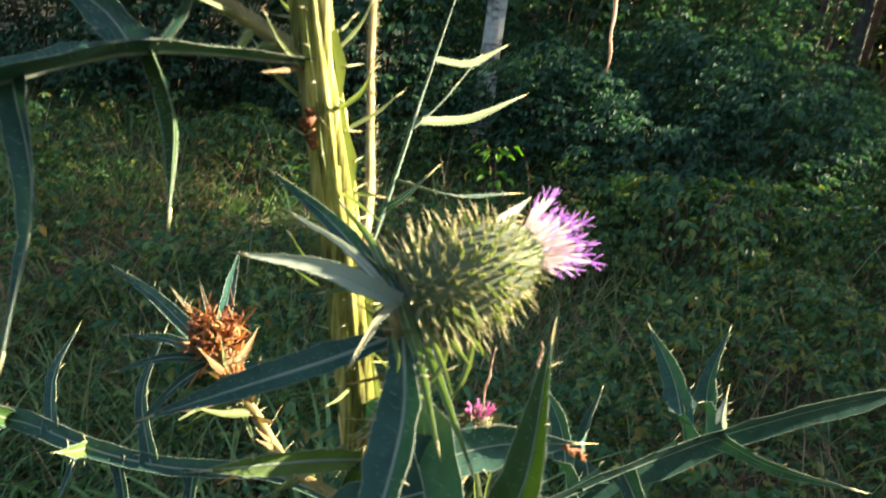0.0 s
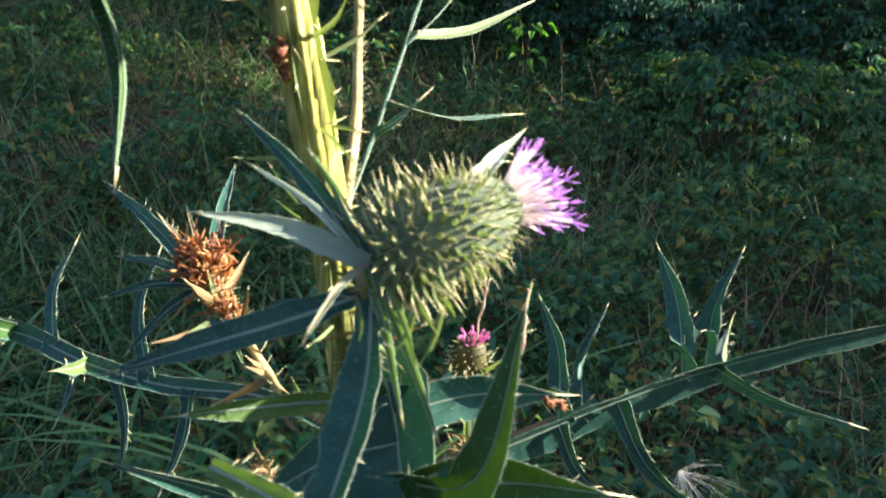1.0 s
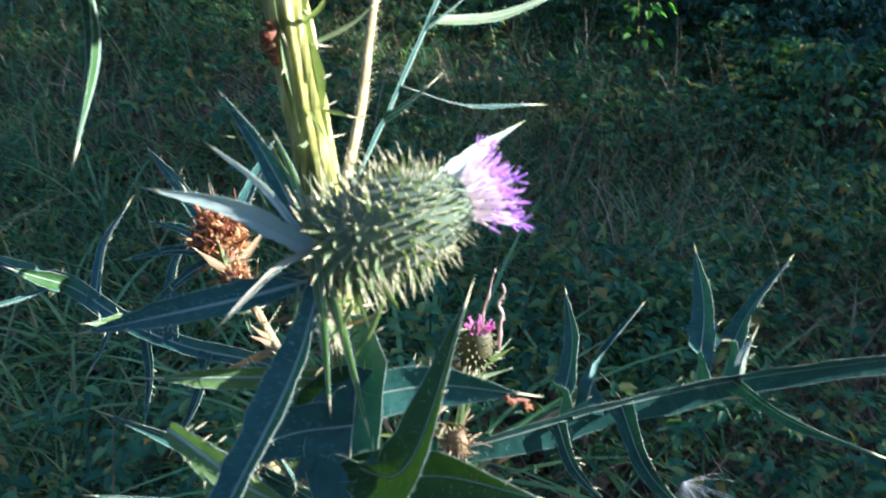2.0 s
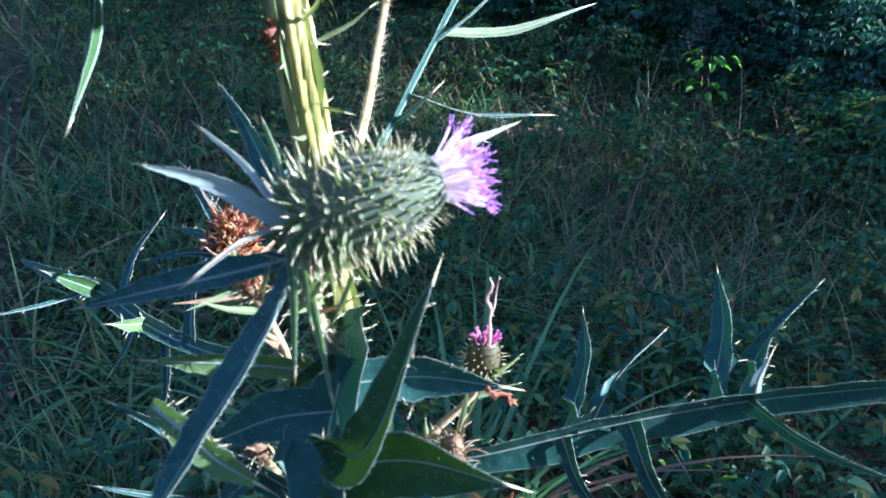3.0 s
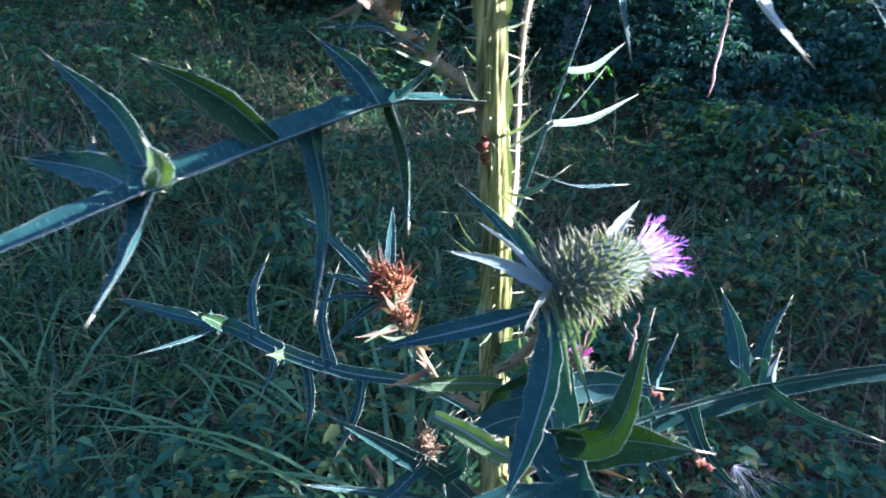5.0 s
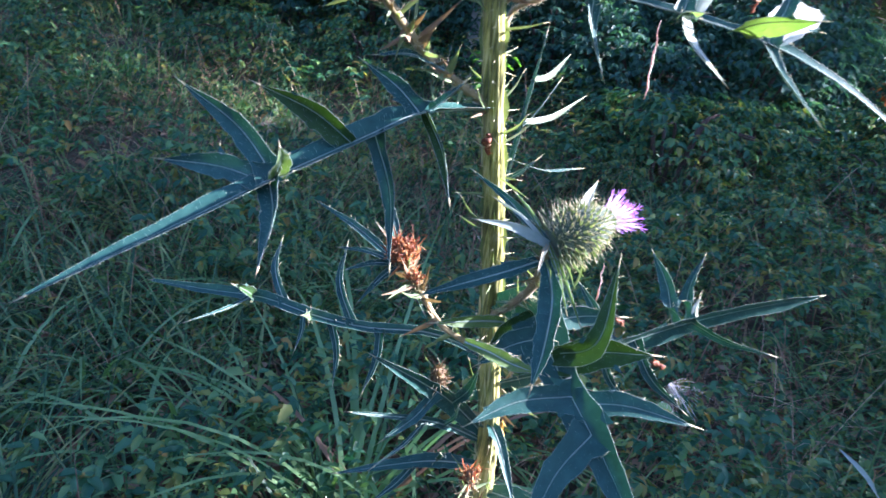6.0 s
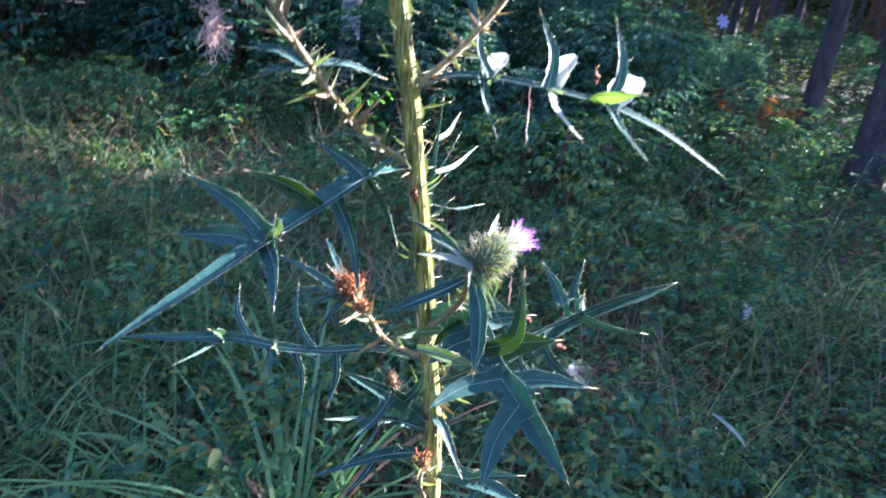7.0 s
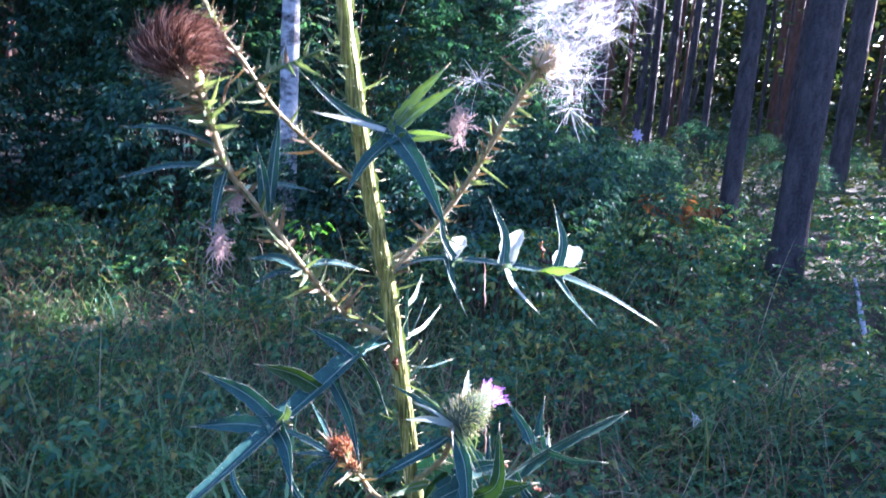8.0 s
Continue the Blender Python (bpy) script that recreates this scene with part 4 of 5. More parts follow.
# broad leaf on the far right side
spiny_leaf([stem_at(0.925), (0.075, -0.002, 0.938), (0.119, 0.018, 0.952), (0.163, 0.037, 0.964), (0.209, 0.052, 0.975), (0.264, 0.072, 0.983)],
           [0.004, 0.007, 0.0100, 0.0110, 0.0105, 0.0092, 0.0088, 0.0078, 0.001], (0.25, -0.92, -0.32), [
    (0.56, (0.153, 0.109, 0.980), 0.0050, (-0.6, -0.5, 0.5), None, -0.05), (0.60, (0.197, 0.123, 0.978), 0.0052, (-0.75, -0.5, 0.3), None, 0.06), (0.38, (0.138, 0.119, 0.939), 0.0046, (-0.6, -0.5, 0.4), None, 0.06),
    (0.34, (0.100, 0.089, 0.956), 0.0044, (-0.6, -0.5, 0.5), None, -0.06), (0.62, (0.219, 0.025, 0.957), 0.0032, None, None, 0.1), (0.44, (0.170, 0.012, 0.912), 0.0034, None, None, 0.1), (0.34, (0.132, 0.012, 0.912), 0.0026),
    (0.63, (0.172, 0.050, 0.978), 0.0022, (-0.6, -0.6, 0.5), M_COTTON)],
           label="broad dark blue-green leaf with pale edges", seed=5, fold=0.15, rib_r=0.0007)
# upper right leaf with white folded lobes
spiny_leaf([stem_at(1.152), (0.020, -0.012, 1.163), (0.044, -0.018, 1.166), (0.086, -0.024, 1.163), (0.125, -0.040, 1.158), (0.160, -0.05, 1.146), (0.199, -0.060, 1.125)],
           [0.002, 0.0025, 0.003, 0.0035, 0.0035, 0.004, 0.003, 0.001], (0, -0.35, 0.93), [
    (0.33, (0.049, -0.051, 1.135), 0.0032, (0.8, -0.5, 0.3)), (0.50, (0.089, -0.094, 1.147), 0.0040, (0.5, -0.5, 0.7), M_COTTON), (0.66, (0.135, -0.088, 1.136), 0.003, (0.5, -0.5, 0.7)),
    (0.66, (0.130, -0.010, 1.206), 0.0036, (0.1, -0.9, 0.3), None, -0.1), (0.50, (0.084, 0.013, 1.206), 0.0036, (0.1, -0.9, 0.3), None, -0.1),
    (0.52, (0.114, 0.016, 1.181), 0.0078, (-0.4, -0.8, 0.5), M_COTTON), (0.67, (0.156, -0.010, 1.172), 0.0088, (-0.3, -0.8, 0.5), M_COTTON), (0.34, (0.062, 0.005, 1.178), 0.0068, (-0.3, -0.8, 0.5), M_COTTON),
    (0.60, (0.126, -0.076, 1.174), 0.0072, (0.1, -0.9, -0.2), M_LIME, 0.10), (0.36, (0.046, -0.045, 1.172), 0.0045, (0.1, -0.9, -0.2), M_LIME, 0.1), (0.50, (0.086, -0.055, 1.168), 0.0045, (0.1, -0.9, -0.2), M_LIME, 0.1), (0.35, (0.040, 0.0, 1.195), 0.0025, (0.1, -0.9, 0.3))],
           label="narrow leaf with white woolly folded lobes", seed=6)
# leaf in front, below the flower
spiny_leaf([stem_at(0.985), (0.040, -0.036, 1.000), (0.048, -0.058, 1.003), (0.055, -0.081, 0.995), (0.070, -0.105, 0.981), (0.083, -0.121, 0.967), (0.101, -0.145, 0.945)],
           [0.003, 0.008, 0.0125, 0.0140, 0.0125, 0.0080, 0.0095, 0.0085, 0.006, 0.001], (-0.38, -0.75, 0.5), [
    (0.47, (0.076, -0.071, 1.049), 0.0056, (-0.45, -0.87, 0.1), M_BACKLIT, -0.32), (0.34, (0.091, -0.049, 1.009), 0.0058, (-0.1, -0.92, 0.35)), (0.50, (0.101, -0.083, 1.009), 0.0080, (-0.5, -0.8, 0.3), M_BACKLIT),
    (0.62, (0.120, -0.108, 0.989), 0.0058, (-0.1, -0.6, 0.8)), (0.60, (0.016, -0.112, 0.975), 0.0060, (-0.1, -0.7, 0.7)), (0.72, (0.048, -0.142, 0.938), 0.0075, (-0.3, -0.8, 0.5)),
    (0.40, (0.018, -0.078, 0.986), 0.0068, (0, -0.75, 0.65)), (0.28, (0.024, -0.052, 0.975), 0.0045, (-0.5, -0.7, 0.4), M_BACKLIT)],
           label="large dark green leaf with upright backlit lobes", seed=7, fold=0.15, rib_r=0.0006)
# side leaf behind, rising beside the stem
# pale bract material puts sunlight into two of the lobes
spiny_leaf([(0.020, 0.010, 1.025), (0.026, 0.035, 1.050), (0.033, 0.070, 1.085), (0.041, 0.108, 1.123)], [0.0035, 0.0048, 0.0050, 0.0038, 0.0005], (-0.88, -0.45, -0.15), [
    (0.40, (0.072, 0.061, 1.051), 0.0018), (0.58, (0.075, 0.117, 1.083), 0.0019, (0.1, -0.8, 0.6), M_BRACT), (0.78, (0.067, 0.162, 1.102), 0.0021, (0.1, -0.8, 0.6), M_BRACT), (0.55, (0.052, 0.085, 1.098), 0.0016), (0.3, (0.040, 0.03, 1.062), 0.0014)],
           mat=M_LEAF, label="narrow folded green leaf with spiny lobes", seed=8, fold=0.06, rib_r=0.0004)
# drooping leaf of the flower stalk, and the long one reaching left
spiny_leaf([(0.041, -0.066, 1.046), (0.044, -0.090, 1.036), (0.041, -0.112, 1.022), (0.037, -0.125, 1.010)], [0.003, 0.0058, 0.0050, 0.0005], (-0.55, -0.75, 0.4), label="drooping narrow green leaf below the flower", seed=9)
spiny_leaf([(0.040, -0.066, 1.044), (0.024, -0.072, 1.038), (0.004, -0.076, 1.030), (-0.016, -0.078, 1.021)], [0.002, 0.004, 0.0035, 0.0005], (0, -0.6, 0.8), label="long narrow dark green leaf below the flower", seed=10)
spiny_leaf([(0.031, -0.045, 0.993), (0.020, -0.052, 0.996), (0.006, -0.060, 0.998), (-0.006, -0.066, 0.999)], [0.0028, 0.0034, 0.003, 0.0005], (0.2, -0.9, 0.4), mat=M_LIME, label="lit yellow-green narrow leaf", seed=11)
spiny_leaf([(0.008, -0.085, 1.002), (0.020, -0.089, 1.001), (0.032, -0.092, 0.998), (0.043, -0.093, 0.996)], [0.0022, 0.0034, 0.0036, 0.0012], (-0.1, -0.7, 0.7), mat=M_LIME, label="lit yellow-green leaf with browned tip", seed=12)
# leaf high on the stem, reaching forwards
spiny_leaf([stem_at(1.235), (-0.010, -0.03, 1.260), (0.000, -0.050, 1.252), (0.010, -0.072, 1.232), (0.020, -0.090, 1.206)], [0.003, 0.006, 0.0075, 0.006, 0.0045, 0.0005], (-0.5, -0.6, 0.6), [
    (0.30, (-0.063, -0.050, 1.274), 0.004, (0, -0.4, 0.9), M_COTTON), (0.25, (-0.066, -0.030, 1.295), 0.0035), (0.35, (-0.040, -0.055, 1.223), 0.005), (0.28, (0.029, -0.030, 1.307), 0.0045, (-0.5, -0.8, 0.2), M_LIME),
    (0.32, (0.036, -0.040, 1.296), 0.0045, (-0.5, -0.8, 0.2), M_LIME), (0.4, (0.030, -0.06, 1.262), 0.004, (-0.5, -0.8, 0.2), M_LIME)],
           label="upper lobed leaf with bright green backlit lobes", seed=13)
# leaves of the left branch
for k, (b, t, w, n) in enumerate([((-0.119, -0.04, 1.234), (-0.180, -0.052, 1.229), 0.004, (0, -0.4, 0.9)), ((-0.125, -0.04, 1.250), (-0.178, -0.050, 1.260), 0.003, (0, -0.5, 0.8)), ((-0.118, -0.04, 1.236), (-0.127, -0.062, 1.196), 0.0045, (-0.6, -0.8, 0.1)),
                                  ((-0.092, -0.042, 1.196), (-0.084, -0.03, 1.268), 0.0038, (0, -1, 0)), ((-0.092, -0.042, 1.20), (-0.098, -0.04, 1.246), 0.004, (0, -1, 0.1)), ((-0.067, -0.048, 1.166), (-0.102, -0.052, 1.176), 0.004, (0, -0.6, 0.8)),
                                  ((-0.067, -0.048, 1.164), (-0.098, -0.052, 1.160), 0.0028, (0, -0.6, 0.8)), ((-0.070, -0.045, 1.168), (-0.025, -0.035, 1.163), 0.003, (0, -0.5, 0.8)), ((-0.022, -0.022, 1.118), (-0.055, -0.03, 1.122), 0.0025, (0, -0.5, 0.8)),
                                  ((-0.110, -0.04, 1.220), (-0.06, -0.02, 1.217), 0.003, (0, -0.5, 0.8))]):
    b, t = Vector(b), Vector(t)
    spiny_leaf([b, b.lerp(t, 0.5) + Vector((0, 0, 0.004)), t], [0.5 * w, w, 0.8 * w, 0.0004], n, label="small narrow spiny leaf on the branch", seed=20 + k, name="leaf", tip_spine=0.006, rib_r=0.0006)
# leaves low on the stem
for k, (b, t, w, n, m) in enumerate([(stem_at(0.885), (-0.036, -0.052, 0.963), 0.0068, (-0.3, -0.8, 0.4), M_LEAF), (stem_at(0.88), (-0.045, -0.055, 0.925), 0.0028, (-0.4, -0.7, 0.5), M_LEAF), (stem_at(0.90), (0.060, -0.05, 0.87), 0.004, (0.3, -0.8, 0.4), M_LEAF),
                                     (stem_at(0.86), (-0.05, -0.03, 0.855), 0.005, (0, -0.5, 0.85), M_LEAF), (stem_at(0.84), (0.125, -0.05, 0.835), 0.008, (0, -0.5, 0.85), M_LEAF), (stem_at(0.78), (-0.08, -0.06, 0.78), 0.008, (0, -0.5, 0.85), M_LEAF),
                                     (stem_at(0.70), (0.20, -0.05, 0.72), 0.010, (0, -0.5, 0.85), M_LEAF), (stem_at(0.60), (-0.12, 0.05, 0.60), 0.010, (0, -0.5, 0.85), M_LEAF), (stem_at(0.62), (0.16, 0.12, 0.58), 0.011, (0, -0.4, 0.9), M_LEAF)]):
    t = Vector(t)
    q = b.lerp(t, 0.55) + Vector((0, 0, 0.006))
    L = (t - b).length
    lob = [(0.4 + 0.2 * i, q + Vector((0.2 * sgn * L, -0.15 * L, 0.25 * sgn * L)), w * 0.5) for i, sgn in ((0, 1), (1, -1))] if L > 0.08 else []
    spiny_leaf([b, b.lerp(t, 0.3) + Vector((0, 0, 0.006)), q, t], [0.4 * w, w, w, 0.7 * w, 0.0005], n, lob, mat=m, label="lower spiny leaf on the stem", seed=40 + k)


# ---------------------------------------------------------------- branches, heads
def branch(pts, radii, label, seed, mat=M_STALK, density=900, size=1.0, hair=0.00022, reach=1.0):
    g = random.Random(seed)
    bm, bs, bl, bd = bmesh.new(), bmesh.new(), bmesh.new(), bmesh.new()
    p = spline(pts, 34)
    add_tube(bm, p, [q * 0.68 for q in radii], 12, ribs=0.14, wob=0.4)
    L = sum((a - b).length for a, b in zip(p, p[1:]))
    for i in range(int(L * density)):
        u = g.random()
        c = lerp_list(p, u)
        d = Vector((g.normalvariate(0, 1), g.normalvariate(0, 1), g.normalvariate(0, 1))).normalized()
        t = (lerp_list(p, min(1, u + 0.03)) - lerp_list(p, max(0, u - 0.03))).normalized()
        d = (d - t * d.dot(t)).normalized()
        r = lerp_list(radii, u) * 0.68
        if g.random() < 0.08 + 0.30 * u:
            long = g.uniform(0.006, 0.022) * size * (1.0 if g.random() < 0.75 else 1.7)
            tip = c + (d + t * g.uniform(-0.1, 1.0)).normalized() * long
            w = size * g.uniform(0.7, 1.2)
            target = bl if g.random() < 0.6 else bd
            add_blade(target, spline([c + d * r * 0.6, c.lerp(tip, 0.5) + d * long * 0.08, tip], 5), [0.0016 * w, 0.0017 * w, 0.0009 * w, 0.0001], d.cross(t) + t * g.uniform(-0.5, 0.5), 0.35, 0.5, i)
            add_spine(bs, tip, tip + (tip - c).normalized() * g.uniform(0.002, 0.004), hair)
        add_spine(bs, c + d * r * 0.8, c + (d + t * g.uniform(-0.2, 0.8)).normalized() * (r + reach * g.uniform(0.001, 0.006) * (2 if g.random() < 0.15 else 1)), hair)
    b = part("branch", bm, mat, thistle, label)
    part("bract_cover", bl, M_BRACT, b, "small spiny green bracts", kind="stuff")
    part("dry_bract_cover", bd, M_HUSK, b, "small dried brown bracts", kind="stuff")
    part("spine_fringe", bs, M_SPINE, b, "straw-coloured spines", kind="stuff")
    return b


branch([stem_at(1.10), (-0.025, -0.020, 1.118), (-0.041, -0.028, 1.134), (-0.067, -0.046, 1.167), (-0.091, -0.042, 1.200), (-0.119, -0.04, 1.237), (-0.132, -0.04, 1.277), (-0.142, -0.04, 1.296)], [0.0034, 0.003, 0.0028, 0.0034, 0.004], "pale hairy branch carrying the brown seed head", 1, hair=0.00016, density=3000, size=1.0)
branch([stem_at(1.150), (0.018, -0.006, 1.170), (0.036, 0.0, 1.188), (0.061, 0.0, 1.224), (0.081, 0.0, 1.260), (0.103, 0.0, 1.299), (0.116, 0.0, 1.318)], [0.0032, 0.0028, 0.003, 0.0036], "pale brownish spiny branch with open seed head", 2, density=2300, size=0.85)
branch([stem_at(1.215), (-0.050, -0.006, 1.240), (-0.085, 0.0, 1.271), (-0.103, 0.005, 1.297), (-0.121, 0.01, 1.321), (-0.135, 0.012, 1.345)], [0.0026, 0.002, 0.0022], "thin pale spiny side branch", 3, density=1400, size=0.7)
branch([(-0.122, -0.04, 1.274), (-0.100, -0.03, 1.290), (-0.085, -0.03, 1.300), (-0.044, -0.02, 1.320)], [0.0016, 0.0014, 0.001], "thin green twig across the branches", 4, M_LIME)
branch([(0.022, 0.0, 1.030), (0.020, 0.022, 1.060), (0.013, 0.055, 1.100), (0.012, 0.075, 1.135), (0.030, 0.07, 1.150)], [0.0024, 0.002, 0.0022], "thin white-haired side shoot behind the stem", 5, density=9000, size=0.10, hair=0.00006, reach=0.4)
branch([stem_at(0.948), (0.005, -0.004, 0.956), (-0.004, 0.003, 0.961), (-0.012, 0.006, 0.970), (-0.019, 0.007, 0.979), (-0.026, 0.011, 0.988)], [0.0028, 0.0024, 0.003], "short pale branch carrying the withered head", 6)
branch([stem_at(0.975), (0.034, -0.035, 0.998), (0.040, -0.058, 1.025), (0.040, -0.069, 1.050)], [0.0036, 0.003, 0.0034], "hairy pinkish stalk of the purple flower", 7, M_STALK, density=2200, size=0.6)
branch([stem_at(0.90), (0.052, 0.010, 0.925), (0.068, 0.026, 0.945), (0.069, 0.030, 0.956)], [0.002, 0.0018, 0.002], "short stalk of the small bud", 8)
branch([stem_at(0.80), (0.035, -0.025, 0.84), (0.034, -0.030, 0.864)], [0.0024, 0.002, 0.0026], "short stalk of a withered bud", 9)
branch([stem_at(0.90), (0.015, -0.020, 0.915), (0.004, -0.028, 0.935)], [0.002, 0.002], "short stalk with a dry brown tuft", 10)


def axis_frame(base, tip):
    z = (Vector(tip) - Vector(base)).normalized()
    x = z.cross(Vector((0.1, 0.2, 1))).normalized()
    m = Matrix((x, z.cross(x), z)).transposed().to_4x4()
    m.translation = Vector(base)
    return m


def hook_mesh(length, r, mats):
    """A bract of the head: a flat green scale drawn out into a pale spine."""
    bm = bmesh.new()
    pts = spline([(0, 0, -0.0025), (0, -length * 0.05, length * 0.42), (0, length * 0.12, length)], 9)
    add_blade(bm, pts[:6], [r * 1.7, r * 2.3, r * 1.7, r * 0.9], (0, 1, 0), -0.35)
    add_tube(bm, pts[3:], [r * 0.75, r * 0.6, r * 0.35, r * 0.06], 5)
    me = finish("bract", bm, mats)
    me.materials.append(M_SPINE)
    for poly in me.polygons:
        poly.material_index = 1 if poly.center.z > length * 0.5 else 0
    return me


def flower_head(base, tip, radius, rows, per_row, mats=M_BRACT, name="flower_head", label="", spine_len=0.0056, parent=None, body=None, back=106, front=32):
    """An egg-shaped head: a body clad in spiralling rows of bracts, swept back at the base and forwards at the top."""
    m = axis_frame(base, tip)
    L = (Vector(tip) - Vector(base)).length
    bm = bmesh.new()
    prof = []
    for i in range(15):
        s = i / 14
        prof.append((radius * math.sqrt(max(0.1, 1 - ((s - 0.46) / 0.60) ** 2)), s * L))
    rings = [[bm.verts.new(m @ Vector((r * math.cos(a * 0.3142), r * math.sin(a * 0.3142), z))) for a in range(20)] for r, z in prof]
    for p, q in zip(rings, rings[1:]):
        for k in range(20):
            bm.faces.new((p[k], p[(k + 1) % 20], q[(k + 1) % 20], q[k]))
    bm.faces.new(rings[0][::-1])
    bm.faces.new(rings[-1])
    head = part(name, bm, body or mats, parent or thistle, label)
    g = random.Random(per_row * 7 + rows)
    hooks = [hook_mesh(spine_len * k, min(radius * 0.046, 0.00036), mats) for k in (0.7, 0.9, 1.1, 1.3)]
    for i in range(rows):
        s = 0.93 * (i + 0.35) / rows
        r = lerp_list([p[0] for p in prof], s)
        z = s * L
        for k in range(per_row):
            a = (k + (i % 2) * 0.5 + g.uniform(-0.25, 0.25)) * 2 * math.pi / per_row
            lean = radians(back + (front - back) * s + g.uniform(-15, 15))
            d = Vector((math.cos(a) * math.sin(lean), math.sin(a) * math.sin(lean), math.cos(lean)))
            o = Vector((math.cos(a), math.sin(a), 0.0))
            x = d.cross(o).normalized() if d.cross(o).length > 1e-4 else d.orthogonal()
            y = d.cross(x) * -1
            x = y.cross(d)
            q = Matrix((x, y, d)).transposed().to_4x4() @ Matrix.Rotation(g.uniform(-0.3, 0.3), 4, "Z")
            q.translation = Vector((math.cos(a) * r * 0.92, math.sin(a) * r * 0.92, z))
            q = q @ Matrix.Scale(1.14 - 0.78 * s * s, 4)
            ob = new("bract", hooks[g.randrange(4)])
            ob.parent = head
            ob.matrix_basis = m @ q
    return head, m, L


HEAD, HM, HL = flower_head((0.0420, -0.0690, 1.0545), (0.0705, -0.0535, 1.0660), 0.0112, 15, 20, label="egg-shaped spiny green flower head, woolly at the base", spine_len=0.0072, body=M_DARKBODY, back=125, front=30)


def florets(head, m, L, count, length, spread, r, disc=0.0042, tips=M_PURPLE, root=M_CREAM_GLARE):
    """A tuft of thin florets: pale tubes below, frizzy coloured tips above."""
    g = random.Random(11)
    tubes = []
    for k in range(6):
        bm = bmesh.new()
        bend, curl = g.uniform(-0.10, 0.30), g.uniform(-0.2, 0.2)
        pts = spline([(0, 0, -0.002), (0, bend * 0.15 * length, length * 0.45), (curl * 0.3 * length, bend * 0.55 * length, length * 0.75), (curl * length, bend * length, length)], 8)
        add_tube(bm, pts, [r, r * 0.9, r * 1.5, r * 1.1, r * 0.25], 5)
        for q in (-1, 1):
            e = pts[5] + Vector((q * length * 0.13, curl * length * 0.2, length * 0.17))
            add_tube(bm, [pts[5], pts[5].lerp(e, 0.6) + Vector((0, 0, -0.0002)), e], [r * 0.8, r * 0.5, r * 0.15], 4)
        me = finish("floret", bm, tips)
        me.materials.append(root)
        for poly in me.polygons:
            poly.material_index = 1 if poly.center.z < length * 0.76 else 0
        tubes.append(me)
    for i in range(count):
        f = math.sqrt((i + 0.5) / count)
        a = i * 2.39996
        d = Vector((math.cos(a) * f * spread, math.sin(a) * f * spread, 1)).normalized()
        o = Vector((math.cos(a), math.sin(a), 0))
        y = (o - d * o.dot(d)).normalized()
        x = y.cross(d)
        q = Matrix((x, y, d)).transposed().to_4x4() @ Matrix.Rotation(g.normalvariate(0, 0.13), 4, 'X') @ Matrix.Rotation(g.normalvariate(0, 0.13), 4, 'Y') @ Matrix.Rotation(g.uniform(-0.8, 0.8), 4, 'Z') @ Matrix.Scale(g.uniform(0.5, 1.15) * (0.8 + 0.25 * f), 4)
        q.translation = Vector((math.cos(a) * f * disc, math.sin(a) * f * disc, L - 0.002))
        ob = new("floret", tubes[i % 6])
        ob.parent = head
        ob.matrix_basis = m @ q
    return head


def beard():
    """Dry straw-brown bracts hanging under the head."""
    g = random.Random(31)
    bm = bmesh.new()
    for i in range(9):
        b = Vector((0.047, -0.068, 1.050)) + Vector((g.uniform(-0.008, 0.012), g.uniform(-0.010, 0.004), g.uniform(-0.004, 0.003)))
        t = b + Vector((g.uniform(-0.010, 0.008), g.uniform(-0.012, 0.004), -g.uniform(0.003, 0.014)))
        add_blade(bm, spline([b, b.lerp(t, 0.5) + Vector((0.001, -0.001, 0)), t], 6), [0.0006, 0.0009, 0.0005, 0.0001], (-0.3, -0.9, 0.2), 0.3, 0.4, i)
    part("bract_fringe", bm, M_BRACT, HEAD, "straw-brown dried bracts under the head", kind="stuff")


beard()


def head_bristles():
    """Fine pale bristles and cobweb hairs between the bracts of the open head."""
    g = random.Random(64)
    bs = bmesh.new()
    for i in range(620):
        s, a = g.uniform(0.02, 0.85), g.uniform(0, 6.283)
        r = 0.0112 * math.sqrt(max(0.1, 1 - ((s - 0.46) / 0.60) ** 2))
        lean = radians(125 - 95 * s + g.uniform(-22, 22))
        p = Vector((math.cos(a) * r * 0.95, math.sin(a) * r * 0.95, s * HL))
        d = Vector((math.cos(a) * math.sin(lean), math.sin(a) * math.sin(lean), math.cos(lean)))
        add_spine(bs, HM @ p, HM @ (p + d * g.uniform(0.002, 0.0062) * (1.15 - 0.6 * s)), 0.00014)
    part("bristle_coat", bs, M_SPINE, HEAD, "fine pale bristles between the bracts", kind="stuff")


head_bristles()
florets(HEAD, HM, HL, 120, 0.0142, 0.58, 0.00024, 0.0044)
